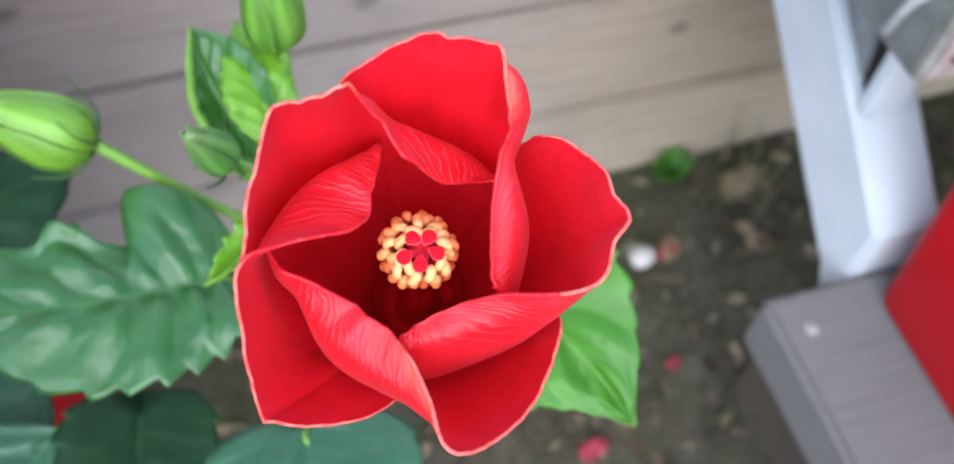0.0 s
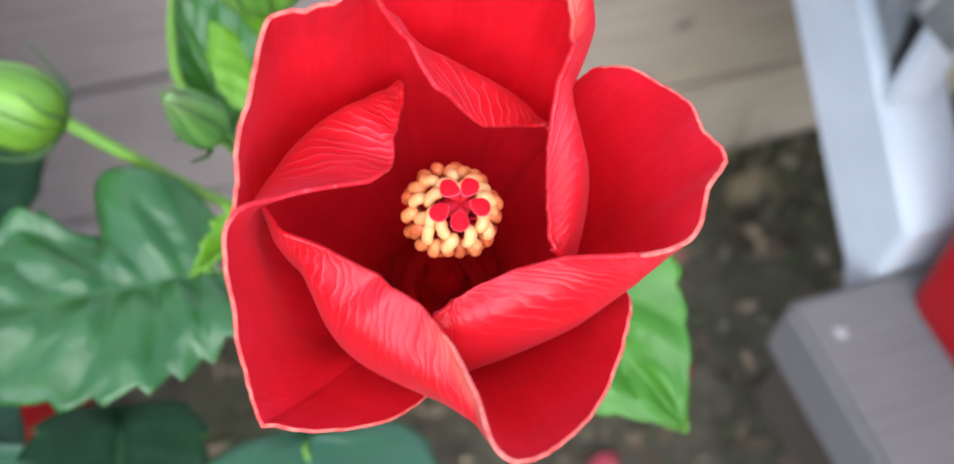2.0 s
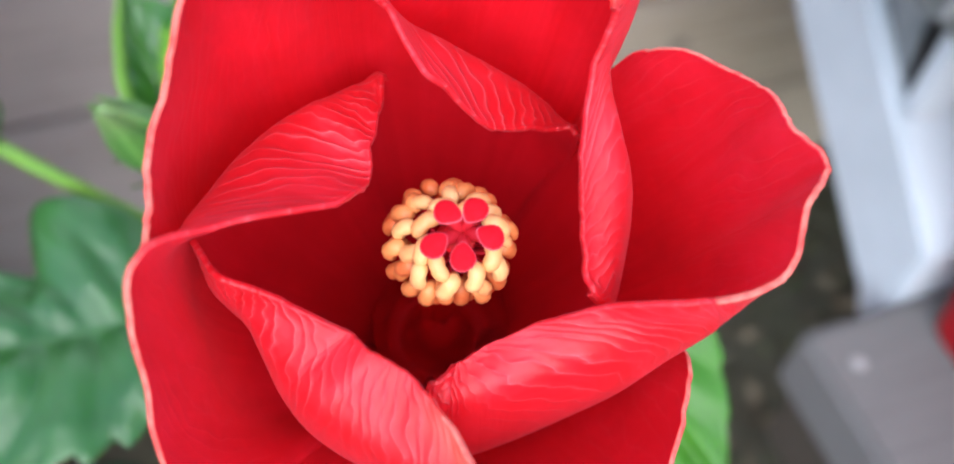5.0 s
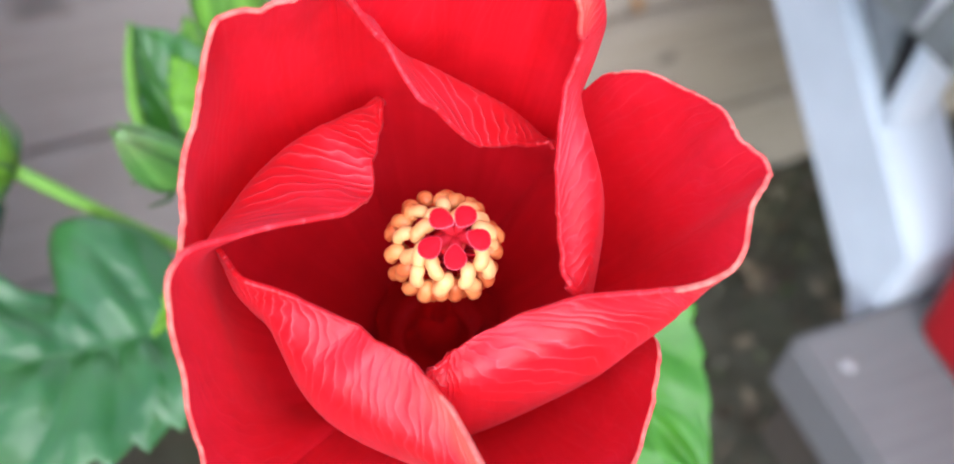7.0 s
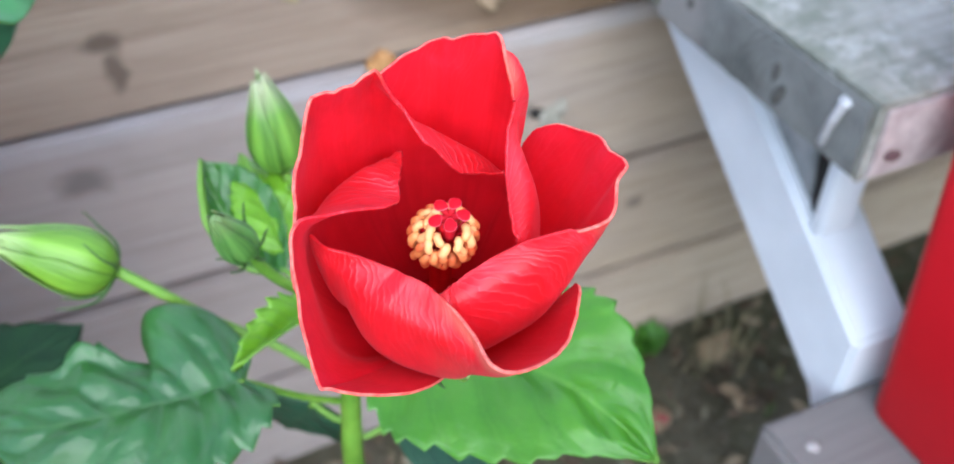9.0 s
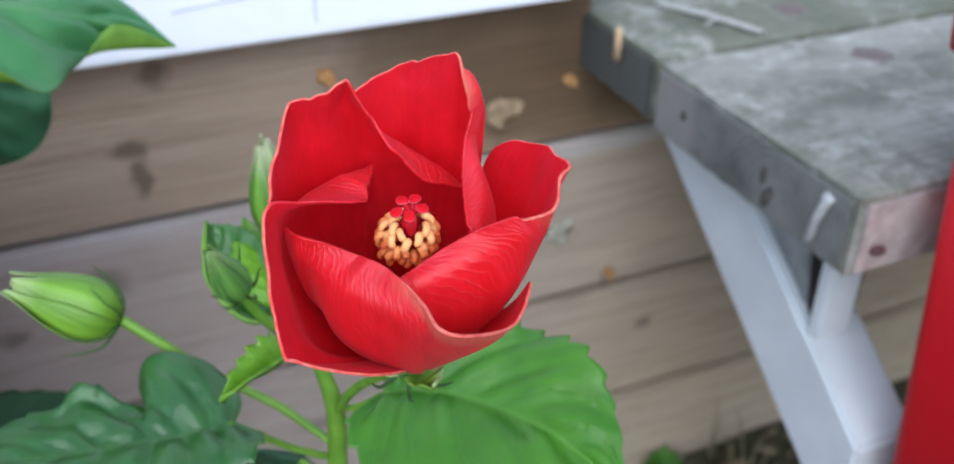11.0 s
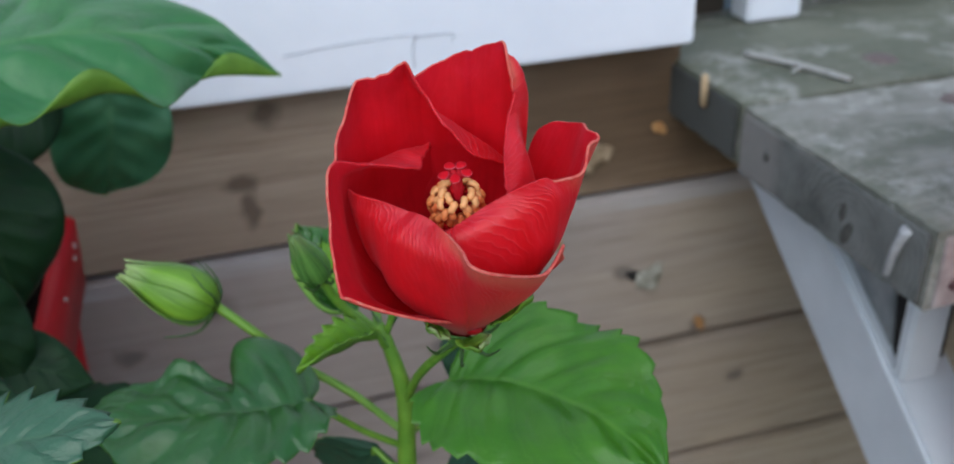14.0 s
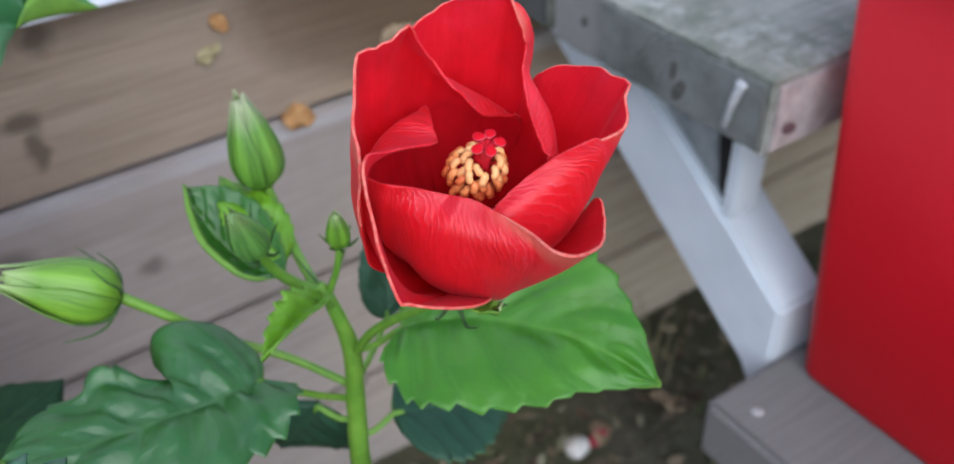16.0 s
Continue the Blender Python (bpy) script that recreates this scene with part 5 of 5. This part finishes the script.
# ---- the large-leaved plant in the back planter ----
big = thing("potted_plant", "large-leaved dark green plant growing in the red planter", "plant")
part("main_stem", tube([(-0.24, 0.37, 0.08), (-0.235, 0.38, 0.38), (-0.225, 0.36, 0.46)], 0.006, 0.004, 12, 20), M_STEM, big)
add_blade(big, (-0.225, 0.36, 0.44), [(-158, 256, 472), (-137, 267, 483), (-118, 274, 487), (-103, 279, 488), (-90, 285, 488), (-70, 297, 484), (-50, 309, 477), (-33, 320, 468), (-18, 332, 458), (-1, 339, 445)],
          [(-152, 220, 448), (-138, 223, 451), (-119, 227, 455), (-109, 237, 461), (-93, 252, 464), (-69, 266, 464), (-49, 280, 457), (-37, 309, 455), (-22, 329, 449), (-1, 339, 445)],
          [(-167, 302, 493), (-155, 310, 496), (-137, 327, 495), (-120, 335, 498), (-105, 344, 492), (-93, 344, 498), (-60, 352, 487), (-29, 350, 474), (-15, 345, 462), (-1, 339, 445)],
          M_LEAF_BIG, "very large green leaf with a wavy margin, its underside showing", stalk=0.003, teeth=1, tooth=0.0, quilt=0.0058, ripple=0.0, lip=(0, 0, 0, 27, 4, 17, 0, 0, 13, 0), seed=21, nu=140, nv=56)
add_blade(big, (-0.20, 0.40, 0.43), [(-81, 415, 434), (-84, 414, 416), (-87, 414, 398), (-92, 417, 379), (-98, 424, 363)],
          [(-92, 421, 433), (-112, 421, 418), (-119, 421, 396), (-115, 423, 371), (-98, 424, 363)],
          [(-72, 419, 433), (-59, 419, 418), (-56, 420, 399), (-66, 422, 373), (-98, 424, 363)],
          M_LEAF_SHADE, "dark green rounded leaf with painted-in shade", stalk=0.002, teeth=1, tooth=0.0, quilt=0.0016, ripple=0.003, seed=22, nu=60)
add_leaf(big, (-0.22, 0.38, 0.42), (-0.105, 0.392, 0.436), (-0.165, 0.392, 0.405), (0.1, -0.9, 0.4), 0.024, M_LEAF_DARK_SHADE, "dark green leaf with painted-in shade", droop=0.1, teeth=1, tooth=0, wave=0.1, seed=41, stalk=0.002)
add_leaf(big, (-0.22, 0.38, 0.42), (-0.150, 0.400, 0.435), (-0.162, 0.385, 0.355), (0.15, -0.9, 0.3), 0.030, M_LEAF_DARK_SHADE, "dark green rounded leaf with painted-in shade", droop=0.15, teeth=1, tooth=0, wave=0.1, seed=27, stalk=0.002, broad=0.9)
add_leaf(big, (-0.20, 0.38, 0.42), (-0.140, 0.335, 0.440), (-0.128, 0.320, 0.362), (0.1, -0.9, 0.3), 0.032, M_LEAF_DARK_SHADE, "dark green rounded leaf with painted-in shade", droop=0.15, teeth=1, tooth=0, wave=0.1, seed=23, stalk=0.002, broad=1.0)
add_leaf(big, (-0.235, 0.38, 0.40), (-0.165, 0.262, 0.448), (-0.118, 0.250, 0.434), (0, -0.6, 0.8), 0.017, M_LEAF_DARK_SHADE, "dark blue-green leaf with painted-in shade", droop=0.15, teeth=1, tooth=0, wave=0.1, seed=24, stalk=0.002)
add_leaf(big, (-0.235, 0.38, 0.36), (-0.165, 0.225, 0.392), (-0.112, 0.220, 0.379), (0, -0.6, 0.8), 0.020, M_LEAF_DARK_SHADE, "dark green leaf with painted-in shade", droop=0.15, teeth=1, tooth=0, wave=0.1, seed=25, stalk=0.002)
add_leaf(big, (-0.235, 0.38, 0.36), (-0.140, 0.275, 0.368), (-0.098, 0.270, 0.348), (0, -0.7, 0.7), 0.016, M_LEAF_DARK_SHADE, "dark green leaf with painted-in shade", droop=0.15, teeth=1, tooth=0, wave=0.1, seed=26, stalk=0.002)
# Added leaf that darkens the planter's inside where shade falls.
add_leaf(big, (-0.235, 0.38, 0.37), (-0.138, 0.275, 0.412), (-0.124, 0.268, 0.348), (0.3, -0.9, 0.2), 0.017, M_LEAF_DARK_SHADE, "dark green leaf with painted-in shade", droop=0.15, teeth=1, tooth=0, wave=0.15, seed=42, stalk=0.0018, broad=0.9)
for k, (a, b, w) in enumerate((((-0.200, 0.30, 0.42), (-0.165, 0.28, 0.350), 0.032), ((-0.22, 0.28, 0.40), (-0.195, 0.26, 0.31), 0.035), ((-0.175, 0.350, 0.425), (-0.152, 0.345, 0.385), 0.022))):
    add_leaf(big, (-0.235, 0.38, 0.37), a, b, (-0.1, -0.9, 0.35), w, M_LEAF_DARK_SHADE, "dark green leaf with painted-in shade", droop=0.15, teeth=1, tooth=0, wave=0.15, seed=30 + k, stalk=0.0018)

# ---- ground litter ----


def chip(bm, at, size, rng):
    """One curled scrap of dry leaf."""
    a = rng.random() * 6.28
    m = Matrix.Translation(at) @ Euler((rng.uniform(-0.6, 0.6), rng.uniform(-0.6, 0.6), a)).to_matrix().to_4x4()
    w = size * rng.uniform(0.25, 0.6)
    k = size * rng.uniform(0.05, 0.25)
    rows = [[bm.verts.new(m @ Vector((x * size, y * w * (1 - abs(x) ** 2 * 0.8), k * (y * y + x * x)))) for y in (-1, 0, 1)] for x in (-1, -0.4, 0.3, 1)]
    for p, q in zip(rows, rows[1:]):
        for j in range(2):
            bm.faces.new((p[j], p[j + 1], q[j + 1], q[j]))


def build_litter():
    rng = random.Random(11)
    bm = bmesh.new()
    for _ in range(2600):
        x, y = rng.uniform(-0.25, 0.75), rng.uniform(-0.05, 0.505)
        chip(bm, (x, y, ground_height(x, y) + rng.uniform(0.001, 0.006)), rng.choice((0.003, 0.004, 0.006, 0.010)), rng)
    tagged(part("leaf_litter", bm, M_LITTER), "brown dry leaf scraps scattered on the soil", "leaf litter", kind="stuff")


def stone(at, size, mat, label, category, name, seed):
    bm = bmesh.new()
    bmesh.ops.create_icosphere(bm, subdivisions=3, radius=1.0)
    for v in bm.verts:
        k = 1 + 0.25 * noise.noise(v.co * 1.3 + Vector((seed, 0, 0)))
        v.co = Vector((v.co.x * size[0], v.co.y * size[1], v.co.z * size[2])) * k
    ob = part(name, bm, mat)
    ob.location = (at[0], at[1], ground_height(at[0], at[1]) + size[2] * 0.7)
    return tagged(ob, label, category)


build_litter()
stone((0.322, 0.408), (0.012, 0.010, 0.008), M_STONE, "pale rounded pebble lying on the soil", "pebble", "pebble", 1)
M_FALLEN = plain("fallen_petal", (0.24, 0.014, 0.03), (0.34, 0.03, 0.05), 0.6, 200.0)
for k, (x, y, s) in enumerate(((0.347, 0.404, 0.012), (0.214, 0.250, 0.014), (0.308, 0.302, 0.008))):
    ob = part("fallen_petal", leaf_mesh((x - s, y, ground_height(x, y) + 0.006), (x + s, y + s * 0.4, ground_height(x, y) + 0.007), (0.2, -0.2, 1), s * 0.6, teeth=1, tooth=0, wave=0.3, nu=14, nv=8, quilt=0), [M_FALLEN, M_FALLEN])
    ob.modifiers.new("thickness", "SOLIDIFY").thickness = 0.0006
    tagged(ob, "crumpled dark red fallen petal on the soil", "petal", "fallen petals")
moss = thing("weed", "small green weed at the foot of the wall", "weed")
rng = random.Random(3)
for k in range(16):
    a, r = rng.random() * 6.28, rng.uniform(0.010, 0.026)
    p = Vector((0.389, 0.492, ground_height(0.389, 0.492)))
    q = p + Vector((math.cos(a) * r, math.sin(a) * r * 0.8, rng.uniform(0.010, 0.030)))
    ob = part("leaf", leaf_mesh(p + Vector((math.cos(a) * 0.002, math.sin(a) * 0.002, 0.002)), q, (0.1, 0, 1), 0.009, teeth=1, tooth=0, nu=10, nv=6, quilt=0, seed=k), [M_LEAF_LIT, M_LEAF_BACK], moss)
    ob.modifiers.new("thickness", "SOLIDIFY").thickness = 0.0004
grass = thing("dry_grass", "thin dry grass stalks standing at the foot of the wall", "grass")
M_TAN = plain("tan_dry_leaf", (0.20, 0.145, 0.085), (0.32, 0.24, 0.15), 0.8, 160.0)
M_STRAW = plain("straw", (0.16, 0.14, 0.07), (0.26, 0.22, 0.12), 0.8, 200.0)
for k in range(18):
    x, y = rng.uniform(0.405, 0.475), rng.uniform(0.42, 0.50)
    p = Vector((x, y, ground_height(x, y) - 0.002))
    q = p + Vector((rng.uniform(-0.03, 0.02), rng.uniform(-0.03, 0.01), rng.uniform(0.03, 0.09)))
    part("stalk", tube([p, (p + q) / 2 + Vector((0, 0, 0.012)), q], 0.0011, 0.0005, 5, 8), M_STRAW, grass)
for x, y, s, turn in ((0.452, 0.464, 0.024, 0.4), (0.434, 0.402, 0.020, 2.0), (0.352, 0.410, 0.018, 4.1)):
    z = ground_height(x, y) + 0.005
    d = Vector((math.cos(turn), math.sin(turn), 0)) * s
    ob = part("fallen_leaf", leaf_mesh(Vector((x, y, z)) - d, Vector((x, y, z + 0.004)) + d, (0.1, -0.1, 1), s * 0.55, teeth=1, tooth=0, wave=0.25, nu=16, nv=8, quilt=0.3, seed=int(turn * 10)), [M_TAN, M_TAN])
    ob.modifiers.new("thickness", "SOLIDIFY").thickness = 0.0006
    tagged(ob, "tan dry fallen leaf curled on the soil", "fallen leaf", "fallen leaves")
# scraps caught on the wall
M_DRY = plain("dry_leaf", (0.36, 0.17, 0.06), (0.45, 0.26, 0.10), 0.8, 200.0)
M_PALE = plain("pale_scrap", (0.26, 0.26, 0.21), (0.42, 0.41, 0.35), 0.8, 200.0)
M_YEL = plain("yellow_leaf", (0.28, 0.23, 0.11), (0.40, 0.34, 0.19), 0.7, 200.0)
for a, b, w, mat, label in (((0.128, 0.5085, 0.270), (0.152, 0.508, 0.260), 0.009, M_DRY, "orange-brown dry leaf caught in the joint of the planks"),
                            ((0.080, 0.509, 0.324), (0.096, 0.508, 0.333), 0.005, M_YEL, "yellowish dry leaf stuck to the plank wall"),
                            ((0.094, 0.509, 0.352), (0.103, 0.508, 0.340), 0.005, M_DRY, "small tan dry leaf stuck to the plank wall"),
                            ((0.263, 0.509, 0.178), (0.280, 0.506, 0.200), 0.009, M_PALE, "pale dry scrap stuck to the plank wall"),
                            ((0.190, 0.509, 0.242), (0.196, 0.508, 0.228), 0.004, M_DRY, "small orange scrap stuck to the plank wall"),
                            ((0.268, 0.509, 0.3185), (0.279, 0.508, 0.3105), 0.004, M_DRY, "small orange scrap stuck to the plank wall"),
                            ((0.317, 0.509, 0.141), (0.3235, 0.508, 0.126), 0.004, M_DRY, "small orange scrap stuck to the plank wall"),
                            ((0.206, 0.509, 0.296), (0.237, 0.508, 0.304), 0.010, M_TAN, "pale tan scrap stuck to the plank wall")):
    ob = part("dry_leaf", leaf_mesh(a, b, (0, -1, 0.1), w, teeth=5, tooth=0.15, wave=0.25, nu=16, nv=8, quilt=0), [mat, mat])
    ob.modifiers.new("thickness", "SOLIDIFY").thickness = 0.0008
    tagged(ob, label, "dry leaf")
